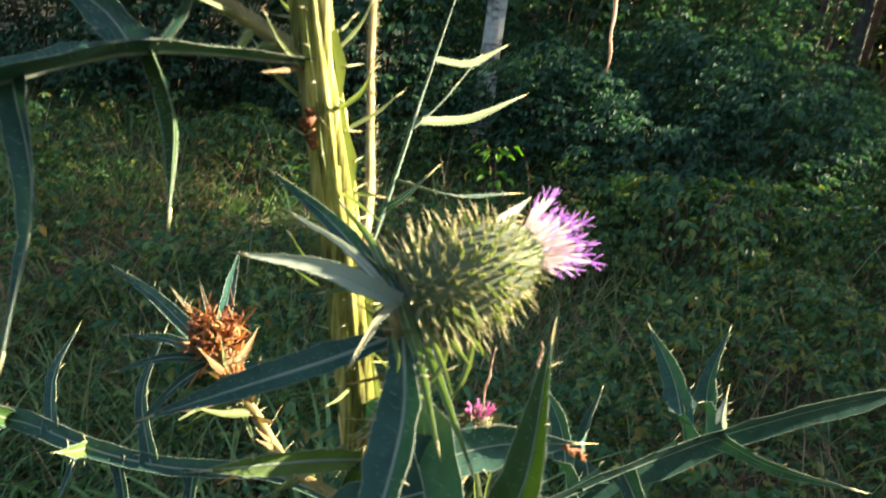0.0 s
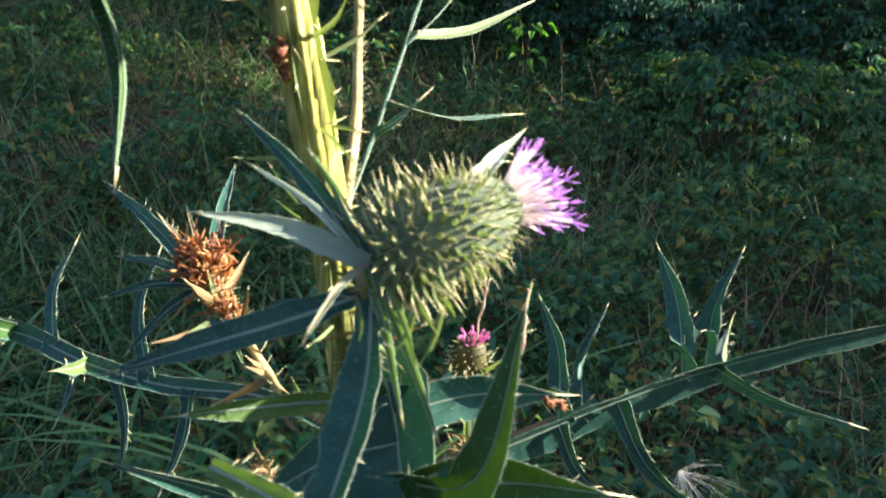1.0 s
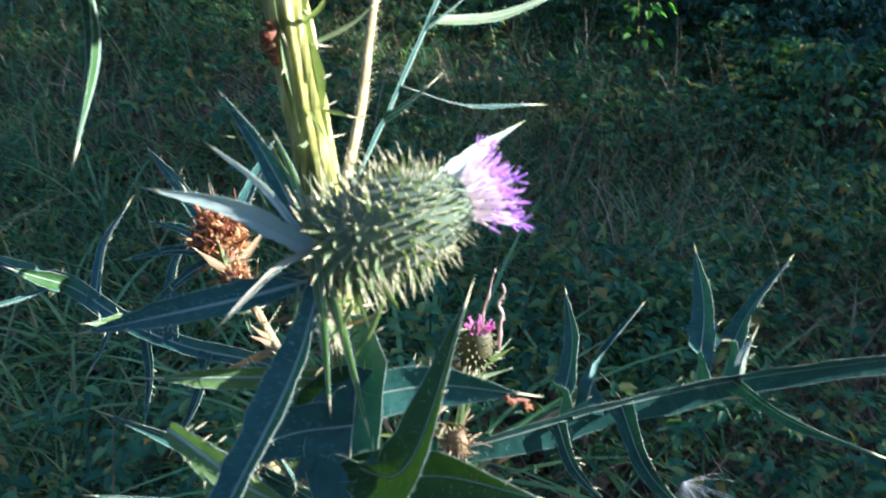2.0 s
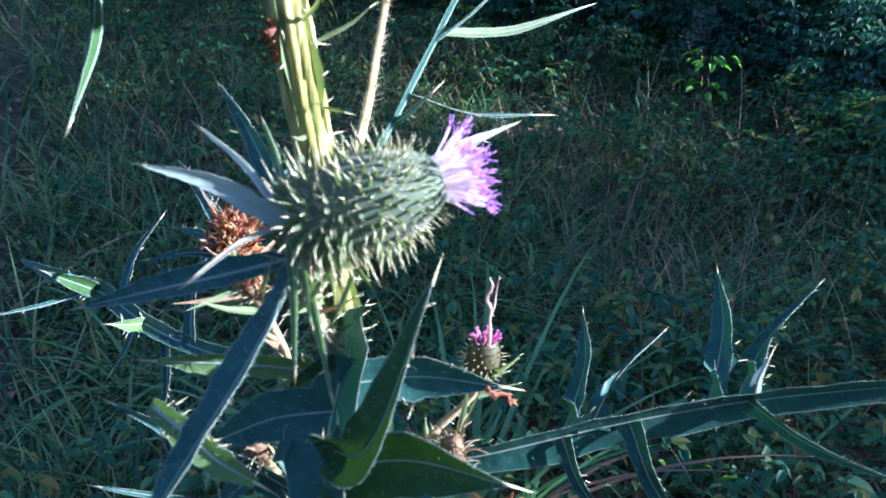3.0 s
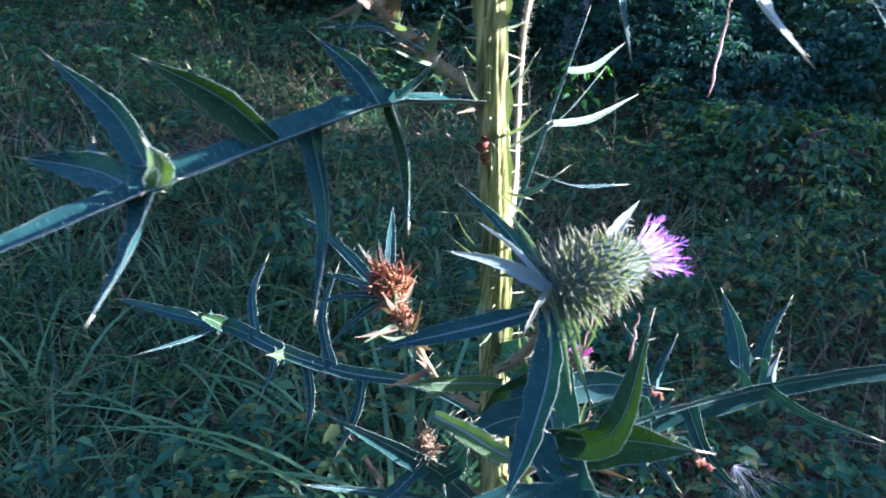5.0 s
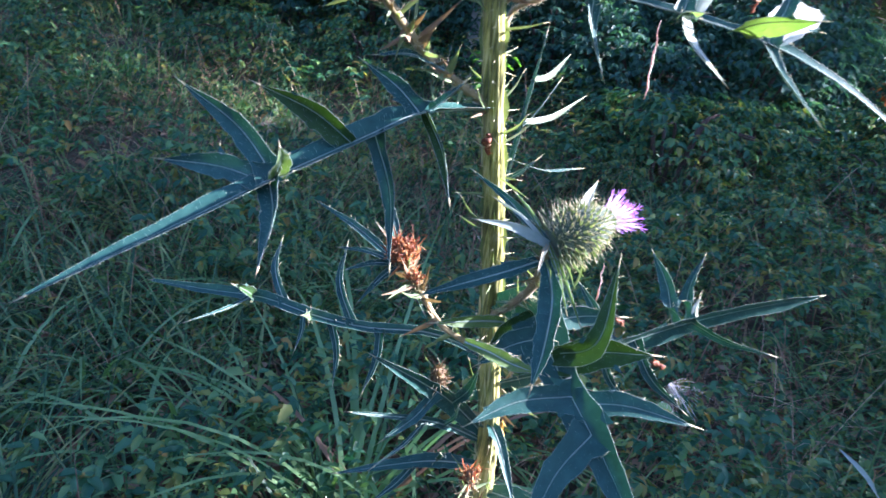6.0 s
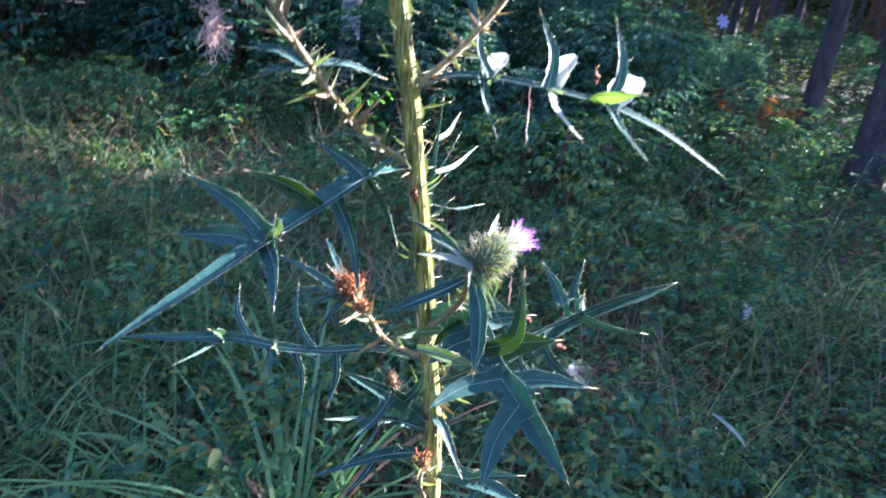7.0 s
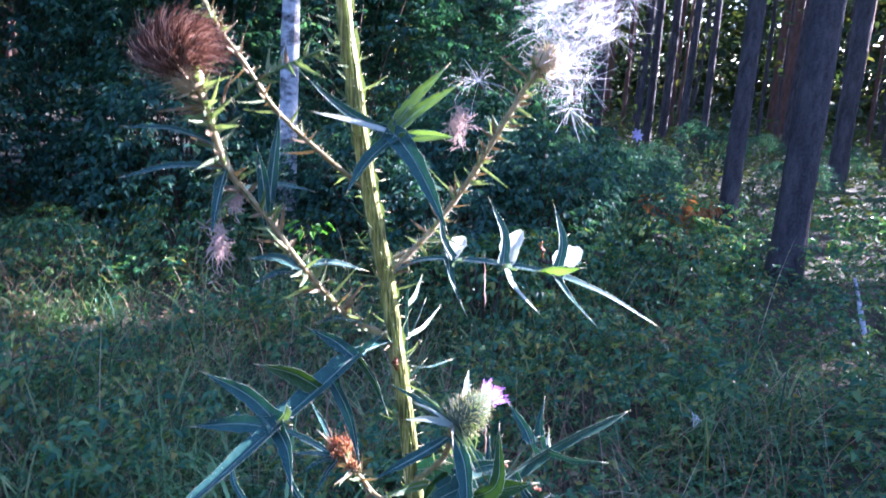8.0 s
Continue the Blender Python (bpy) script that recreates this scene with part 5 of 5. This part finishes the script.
# long white-green bracts round the base of the head
for k, (t, w, m) in enumerate([((0.004, -0.074, 1.063), 0.0026, M_RIB), ((0.001, -0.037, 1.073), 0.0026, M_LEAF), ((0.074, 0.007, 1.063), 0.0030, M_COTTON), ((0.018, -0.050, 1.062), 0.0014, M_LIME), ((0.022, -0.050, 1.070), 0.0012, M_LIME),
                               ((0.012, -0.062, 1.070), 0.0010, M_COTTON), ((0.052, -0.090, 1.030), 0.0014, M_LIME), ((0.060, -0.088, 1.024), 0.0014, M_LIME), ((0.033, -0.098, 1.052), 0.0011, M_STRAW), ((0.020, -0.060, 1.050), 0.0012, M_LIME)]):
    b = Vector((0.040, -0.070, 1.054)) if k != 2 else Vector((0.055, -0.05, 1.055))
    t = Vector(t)
    spiny_leaf([b, b.lerp(t, 0.5) + Vector((0, 0.001, 0.002)), t], [w * 0.8, w, w * 0.6, 0.0003], (-0.2, -0.8, 0.6), mat=m, label="narrow pale bract below the flower", seed=70 + k, name="long_bract", spines=k == 2, tip_spine=0.004, rib_r=0.0004)

BUD, BM, BL = flower_head((0.069, 0.030, 0.952), (0.069, 0.029, 0.970), 0.0068, 8, 13, M_DULL, label="small brownish-green bud with a pink tip", spine_len=0.0038)
florets(BUD, BM, BL, 34, 0.0052, 0.55, 0.00034, 0.0034, M_PINKTIP, M_PINKTIP)


def withered_head(base, tip, radius, count, label, seed, mat=M_RUST):
    """A dried head: a cup with a tangle of curled rusty bracts."""
    head, m, L = flower_head(base, tip, radius * 0.6, 6, 10, M_HUSK if seed > 3 else M_DULL, "withered_head", label, 0.005, body=M_HUSK)
    g = random.Random(seed)
    bm = bmesh.new()
    for i in range(count):
        a, q0 = g.uniform(0, 6.283), math.sqrt(g.random())
        p = Vector((math.cos(a) * q0 * radius * 0.75, math.sin(a) * q0 * radius * 0.75, L * g.uniform(0.15, 0.95)))
        d = Vector((g.normalvariate(0, 0.45), g.normalvariate(0, 0.45), g.uniform(0.2, 1.0))).normalized()
        e = Vector((g.normalvariate(0, 1), g.normalvariate(0, 1), g.normalvariate(0, 1)))
        long = 1.5 if g.random() < 0.08 else 1.0
        q = p + d * radius * g.uniform(0.4, 0.95) * long + e * radius * 0.18
        pts = spline([m @ p, m @ (p.lerp(q, 0.5) + e * radius * 0.18), m @ q, m @ (q + e * radius * 0.32 + d * 0.001)], 7)
        add_blade(bm, pts, [0.0004, 0.0008, 0.0005, 0.0001], m.to_3x3() @ e, 0.4, 0.3, i)
    part("bract_tangle", bm, mat, head, "curled rusty red-brown bracts", kind="stuff")
    return head


withered_head((-0.026, 0.011, 0.987), (-0.032, 0.015, 1.001), 0.0085, 190, "withered flower head of curled rusty bracts", 3)
withered_head((-0.018, 0.007, 0.978), (-0.022, 0.007, 0.985), 0.0050, 60, "small rusty tuft below the withered head", 2)
withered_head((0.034, -0.030, 0.860), (0.034, -0.031, 0.874), 0.006, 50, "small dry reddish-brown bud on the stem", 4)
withered_head((0.004, -0.028, 0.932), (0.002, -0.029, 0.945), 0.006, 50, "small dry brown bud beside the stem", 5, M_HUSK)
for k, (t, w, m) in enumerate([((-0.092, 0.066, 0.998), 0.0030, M_LEAF), ((-0.047, 0.097, 0.999), 0.0028, M_LEAF), ((-0.070, 0.03, 0.985), 0.0022, M_LEAF), ((-0.040, 0.025, 1.012), 0.0009, M_RUST), ((-0.048, 0.02, 1.010), 0.0010, M_STRAW),
                               ((-0.052, -0.005, 0.968), 0.0022, M_LEAF), ((-0.062, 0.002, 0.985), 0.0020, M_LEAF), ((-0.012, 0.0, 0.965), 0.0016, M_LIME)]):
    b = Vector((-0.031, 0.017, 0.986))
    t = Vector(t)
    spiny_leaf([b, b.lerp(t, 0.5) + Vector((0, 0, 0.003)), t], [w * 0.6, w, w * 0.7, 0.0003], (0.1, -0.7, 0.7), mat=m, label="narrow leaf below the withered head", seed=90 + k, name="long_bract", tip_spine=0.004, rib_r=0.0004)


def hairs(paths, width, mat, name, parent, label):
    """Fine hairs as thin ribbons; paths: lists of points."""
    bm = bmesh.new()
    for pts in paths:
        row = []
        for i, p in enumerate(pts):
            t = (pts[min(i + 1, len(pts) - 1)] - pts[max(i - 1, 0)])
            s = t.cross(Vector((0.2, -1, 0.15)))
            s = s.normalized() * width if s.length > 1e-9 else Vector((width, 0, 0))
            row.append((bm.verts.new(p - s), bm.verts.new(p + s)))
        for a, b in zip(row, row[1:]):
            bm.faces.new((a[0], a[1], b[1], b[0]))
    return part(name, bm, mat, parent, label, kind="stuff")


def brown_seed_head():
    c = Vector((-0.140, -0.04, 1.292))
    head, m, L = flower_head((-0.138, -0.04, 1.283), (-0.146, -0.04, 1.302), 0.010, 6, 13, M_STRAW, "seed_head", "spent seed head with a dome of brown silky hairs", 0.010)
    g = random.Random(8)
    paths = []
    for i in range(3600):
        a = g.uniform(0, 6.283)
        u = g.random() ** 0.5
        th = 1.75 * u
        d = Vector((math.sin(th) * math.cos(a), math.sin(th) * math.sin(a), math.cos(th)))
        d = (m.to_3x3() @ d + Vector((-0.55, 0, 0.25)) * 0.8).normalized()
        R = g.uniform(0.013, 0.026)
        e = Vector((g.normalvariate(0, 1), g.normalvariate(0, 1), g.normalvariate(0, 1)))
        s = c + Vector((-0.003, 0, 0.008)) + e * 0.003
        swirl = d.cross(Vector((0, 1, 0))) * g.uniform(0.2, 0.55)
        paths.append([s, s + d * R * 0.4 + e * 0.0009, s + d * R * 0.72 + e * 0.002 - swirl * R * 0.25, s + d * R * 0.94 + e * 0.0026 - swirl * R * 0.7, s + d * R * 0.98 + e * 0.0034 - swirl * R * 1.15])
    hairs(paths, 0.0002, M_BROWNHAIR, "seed_hair", head, "brown silky seed hairs")


brown_seed_head()


def fluff_seed_head():
    head, m, L = flower_head((0.112, 0.0, 1.311), (0.122, 0.0, 1.328), 0.0085, 5, 12, M_STRAW, "seed_head", "burst seed head spilling white silky down", 0.012)
    g = random.Random(15)
    clouds = [((0.130, 0.0, 1.318), 0.022, 26), ((0.128, 0.0, 1.338), 0.018, 18), ((0.118, 0.0, 1.352), 0.016, 14), ((0.140, 0.0, 1.300), 0.014, 14), ((0.152, 0.0, 1.355), 0.020, 22), ((0.165, 0.0, 1.345), 0.012, 8), ((0.108, -0.002, 1.34), 0.012, 7)]
    paths = []
    for c, rad, n in clouds:
        for i in range(int(n * 0.45)):
            o = Vector(c) + Vector((g.normalvariate(0, 0.45), g.normalvariate(0, 0.4), g.normalvariate(0, 0.5))) * rad
            ax = Vector((g.normalvariate(0, 1), g.normalvariate(0, 1), g.normalvariate(0.2, 1))).normalized()
            for k in range(22):
                e = Vector((g.normalvariate(0, 1), g.normalvariate(0, 1), g.normalvariate(0, 1)))
                d = (ax * 0.7 + e * 0.5).normalized()
                R = g.uniform(0.011, 0.024)
                paths.append([o, o + d * R * 0.35 + e * 0.0008, o + d * R * 0.7 + e * 0.0018, o + d * R + e * 0.005 + Vector((0, 0, -0.001))])
    hairs(paths, 0.000075, M_PAPPUS, "seed_down", head, "white silky seed down")
    # a single caught seed, its hairs spread
    o = Vector((0.062, -0.005, 1.300))
    paths = []
    for k in range(34):
        e = Vector((g.normalvariate(0, 1), g.normalvariate(0, 1), g.normalvariate(0, 0.8)))
        paths.append([o, o + e * 0.004, o + e * 0.009, o + e * 0.012 + Vector((0.001, 0, -0.004))])
    hairs(paths, 0.00010, M_PAPPUS, "caught_seed", head, "single caught seed with spread white hairs")
    paths = []
    o = Vector((0.140, 0.0, 1.283))
    for k in range(14):
        e = Vector((g.normalvariate(0, 1), g.normalvariate(0, 1), -abs(g.normalvariate(1, 0.6))))
        paths.append([o, o + e * 0.005, o + e * 0.011 + Vector((0.001, 0, 0))])
    hairs(paths, 0.00022, M_PAPPUS, "bract_fringe", head, "pale dry bracts hanging")
    spiny_leaf([(0.122, 0.0, 1.285), (0.140, -0.002, 1.281), (0.158, -0.003, 1.268)], [0.001, 0.0014, 0.0004], (0, -0.6, 0.8), label="small narrow spiny leaf on the branch", seed=66, rib_r=0.0004)


fluff_seed_head()


def floss(c, size, label, seed, mat=M_PINK):
    g = random.Random(seed)
    paths = []
    c = Vector(c)
    for i in range(150):
        e = Vector((g.normalvariate(0, 0.35), g.normalvariate(0, 0.35), g.normalvariate(0, 1.5)))
        f = Vector((g.normalvariate(0, 1), g.normalvariate(0, 1), g.normalvariate(0, 1)))
        s = c + e * size * 0.4
        h = Vector((g.normalvariate(0, 1), g.normalvariate(0, 1), g.normalvariate(-0.3, 1)))
        paths.append([s, s + f * size * 0.25, s + f * size * 0.3 + h * size * 0.3, s + f * size * 0.2 + h * size * 0.5])
    hairs(paths, 0.00022, mat, "floss", thistle, label)


floss((-0.123, -0.04, 1.184), 0.010, "pinkish tuft of caught seed hairs", 1)
floss((0.045, -0.02, 1.268), 0.011, "pinkish-brown crumpled tuft of seed hairs", 2)
floss((-0.112, -0.04, 1.212), 0.006, "pinkish tuft of caught seed hairs", 3)


def hanging_catkin(top, foot, r, mat, label, seed):
    """A dried shred: a thin twisted thread with withered knots along it."""
    g = random.Random(seed)
    bm = bmesh.new()
    top, foot = Vector(top), Vector(foot)
    pts = spline([top] + [top.lerp(foot, k / 7) + Vector((g.uniform(-1, 1), g.uniform(-1, 1), 0)) * r * 0.9 for k in range(1, 7)] + [foot], 24)
    add_tube(bm, pts, [r * 0.25, r * 0.5, r * 0.75, r * 0.45, r * 0.7, r * 0.4], 6, wob=1.6)
    for i in range(34):
        c = lerp_list(pts, g.random())
        d = Vector((g.uniform(-1, 1), g.uniform(-1, 1), g.uniform(-0.8, 0.6))).normalized()
        add_spine(bm, c, c + d * r * g.uniform(0.8, 1.9), r * 0.42)
    part("withered_shred", bm, mat, thistle, label, kind="stuff")


hanging_catkin((0.101, 0.068, 1.148), (0.101, 0.058, 1.102), 0.0008, M_PINK, "thin dry reddish shred hanging from a leaf", 1)
hanging_catkin((0.080, -0.030, 1.030), (0.082, -0.028, 1.006), 0.0008, M_PINK, "thin dry reddish shred", 2)
hanging_catkin((0.072, 0.026, 1.000), (0.070, 0.028, 0.968), 0.0006, M_PINK, "thin dry reddish shred above the bud", 3)
hanging_catkin((0.088, -0.052, 1.010), (0.094, -0.046, 1.003), 0.0014, M_RUST, "withered red leaf tip", 4)
hanging_catkin((0.100, -0.088, 1.008), (0.106, -0.084, 1.004), 0.0016, M_RUST, "withered red leaf tip", 5)
hanging_catkin((0.005, -0.019, 1.088), (0.008, -0.019, 1.077), 0.0018, M_RUST, "withered brown bract against the stem", 6)
hanging_catkin((0.052, 0.000, 0.890), (0.050, 0.0, 0.862), 0.0028, M_YELLOW, "yellowed withered leaf on the stem", 7)
hanging_catkin((0.118, -0.02, 1.180), (0.119, -0.02, 1.168), 0.0014, M_RUST, "small rusty curl on the leaf", 8)


# ---------------------------------------------------------------- small things on the ground
def grass_tuft(at, count, length, seed, label="tuft of long arching green grass", mat=M_TUFT):
    """A tuft whose blades are parts."""
    g = np.random.default_rng(seed)
    t = thing("grass_tuft", (at[0], at[1], float(ground_z(at[0], at[1]))), label, "grass", "grass tufts")
    x, y = at[0] + g.normal(0, 0.025, count), at[1] + g.normal(0, 0.025, count)
    L, W, lean, bend = g.uniform(0.55, 1.1, count) * length, g.uniform(0.006, 0.012, count), g.uniform(0.1, 0.8, count), g.uniform(0.5, 1.0, count)
    for i in range(count):
        k = slice(i, i + 1)
        v, f = grass_mesh(x[k], y[k], L[k], W[k], lean[k], bend[k], joints=10, droop=0.58)
        blade = np_object("blade", v, f, mat, "", "", "")
        blade.parent, blade.matrix_parent_inverse = t, Matrix.Translation(-t.location)


for k, (x, y, n, L) in enumerate([(-0.07, 0.70, 30, 0.84), (-0.12, 0.78, 16, 0.74), (-0.30, 0.95, 14, 0.44), (-0.52, 0.86, 12, 0.46), (-0.02, 1.02, 16, 0.50), (-0.72, 1.10, 14, 0.50), (0.20, 0.95, 12, 0.44), (-0.95, 0.95, 12, 0.48), (-0.35, 1.45, 16, 0.50), (-1.2, 1.5, 16, 0.50), (0.48, 1.20, 12, 0.42), (-0.1, 1.6, 16, 0.48)]):
    grass_tuft((x, y), n, L, 200 + k)
grass_tuft((-0.03, 0.70), 8, 0.66, 300, "few dry tan grass blades arching over", M_DRY)


def yellow_leaf():
    p = Vector((3.72, 4.72, 0.10))
    bm = bmesh.new()
    add_blade(bm, spline([p + V(-0.06, 0, 0.03), p, p + V(0.06, -0.03, -0.01)], 8), [0.004, 0.04, 0.045, 0.002], (0, -0.8, 0.5), 0.2, 0.3, 2)
    tagged(part("autumn_leaf", bm, M_YELLOW, None), "yellow autumn leaf caught above the ground", "leaf")


yellow_leaf()


def fern():
    t = thing("fern", (3.4, 4.95, -0.05), "dried orange-brown fern at the foot of the shrubs", "fern")
    g = np.random.default_rng(3)
    n = 260
    a = g.integers(0, 9, n) * 0.7
    r = g.random(n) * 0.35
    v, f = leaflet_mesh(3.4 + r * np.cos(a), 4.95 + r * np.sin(a), 0.05 + 0.32 * np.sqrt(r / 0.35) + g.normal(0, 0.02, n), a + g.choice([-1.2, 1.2], n), g.uniform(0.2, 0.9, n), g.uniform(0.05, 0.10, n), ratio=0.3)
    ob = np_object("fronds", v, f, M_FERN, "", "", "stuff")
    ob.parent = t
    ob.matrix_parent_inverse = Matrix.Translation(-t.location)


fern()


def pale_weed():
    """A thin weed carrying a caught tuft of down and a pale leaf."""
    base = Vector((0.66, 0.42, -0.05))
    t = thing("weed", base, "thin wild weed with pale leaf and caught down", "weed")
    bm = bmesh.new()
    add_tube(bm, spline([base, (0.66, 0.42, 0.4), (0.62, 0.43, 0.80)], 12), [0.003, 0.002, 0.001], 5)
    part("stem", bm, M_GRASS, t)
    bm = bmesh.new()
    add_blade(bm, spline([(0.575, 0.40, 0.613), (0.605, 0.38, 0.595), (0.632, 0.364, 0.567)], 8), [0.001, 0.004, 0.0035, 0.0005], (0, -0.6, 0.8), 0.2, 0.5, 3)
    part("leaf", bm, M_RIB, t, "pale leaf")
    g = random.Random(2)
    paths = []
    o = Vector((0.608, 0.437, 0.778))
    for k in range(36):
        e = Vector((g.normalvariate(0, 0.7), g.normalvariate(0, 0.7), g.normalvariate(0, 1)))
        paths.append([o + e * 0.002, o + e * 0.005, o + e * 0.007 + Vector((0, 0, -0.004))])
    hairs(paths, 0.0003, M_PAPPUS, "caught_down", t, "tuft of white down")


pale_weed()


def seed_tuft():
    """Silky down caught on a low lobe."""
    g = random.Random(44)
    o = Vector((0.158, 0.018, 0.928))
    paths = []
    for k in range(60):
        e = Vector((g.normalvariate(0.5, 0.35), g.normalvariate(0, 0.3), g.normalvariate(-0.5, 0.35)))
        paths.append([o, o + e * 0.008, o + e * 0.015, o + e * 0.022 + Vector((0, 0, -0.002))])
    hairs(paths, 0.000045, M_PAPPUS, "caught_down", thistle, "silky white seed hairs caught on a leaf")


seed_tuft()


def spiny_dry_bud():
    head, m, L = flower_head((0.073, -0.018, 0.950), (0.073, -0.022, 0.962), 0.0040, 5, 10, M_HUSK, "withered_head", "dry brownish bud with thin spreading bracts", 0.004)
    g = random.Random(52)
    bm = bmesh.new()
    for i in range(34):
        b = Vector((0.073, -0.020, 0.957)) + Vector((g.normalvariate(0, 0.002), g.normalvariate(0, 0.002), g.normalvariate(0, 0.003)))
        d = Vector((g.normalvariate(0, 1), g.normalvariate(0, 1), g.normalvariate(-0.3, 0.7))).normalized()
        t = b + d * g.uniform(0.004, 0.011)
        add_blade(bm, spline([b, b.lerp(t, 0.5) + Vector((0, 0, 0.002)), t], 5), [0.0003, 0.0005, 0.0003, 0.0001], (0.2, -0.9, 0.3), 0.3, 0.4, i)
    part("bract_fringe", bm, M_HUSK, head, "thin brown dry bracts", kind="stuff")
    branch([stem_at(0.90), (0.055, -0.014, 0.925), (0.073, -0.018, 0.950)], [0.0022, 0.002], "short dry stalk below the flower", 12)


spiny_dry_bud()


def orange_leaf():
    p = Vector((1.06, 5.30, 0.20))
    bm = bmesh.new()
    add_blade(bm, spline([p + V(-0.05, 0, 0.03), p, p + V(0.04, -0.03, -0.03)], 8), [0.003, 0.028, 0.024, 0.002], (0, -0.8, 0.5), 0.2, 0.3, 5)
    tagged(part("autumn_leaf", bm, M_FERN, None), "small orange autumn leaf caught in a shrub", "leaf")


orange_leaf()


def wild_flower():
    c = Vector((2.41, 3.99, 0.98))
    t = thing("wild_flower", (2.41, 3.99, -0.05), "pale lilac wild flower on a thin tall stalk", "flower")
    bm = bmesh.new()
    add_tube(bm, spline([(2.41, 3.99, -0.05), (2.40, 4.0, 0.5), tuple(c)], 12), [0.004, 0.002], 5)
    part("stalk", bm, M_GRASS, t)
    for k in range(7):
        a = k * 0.898
        d = Vector((math.cos(a), 0.5 * math.sin(a) - 0.2, math.sin(a)))
        bm = bmesh.new()
        add_blade(bm, spline([c, c + d * 0.025, c + d * 0.045], 5), [0.004, 0.013, 0.010, 0.002], (0, -1, 0.2), 0.1, 0.2, k)
        part("petal", bm, M_LILAC, t)


wild_flower()


def fallen_stick():
    bm = bmesh.new()
    add_tube(bm, spline([(3.47, 3.06, 0.24), (3.40, 2.92, 0.12), (3.30, 2.73, -0.04)], 14), [0.008, 0.014, 0.018], 8, wob=0.4)
    # white bark colour puts the sunlight on this stick into its surface
    tagged(part("stick", bm, M_BIRCH, None), "broken stick leaning in the grass, sunlight put into its white", "stick")
    bm = bmesh.new()
    add_tube(bm, spline([(3.50, 2.70, 0.02), (3.9, 2.95, 0.05), (4.6, 3.3, 0.06)], 20), [0.07, 0.08, 0.06], 12, wob=0.15)
    tagged(part("log", bm, M_PINE, None), "dark fallen log lying in the grass", "log")


fallen_stick()
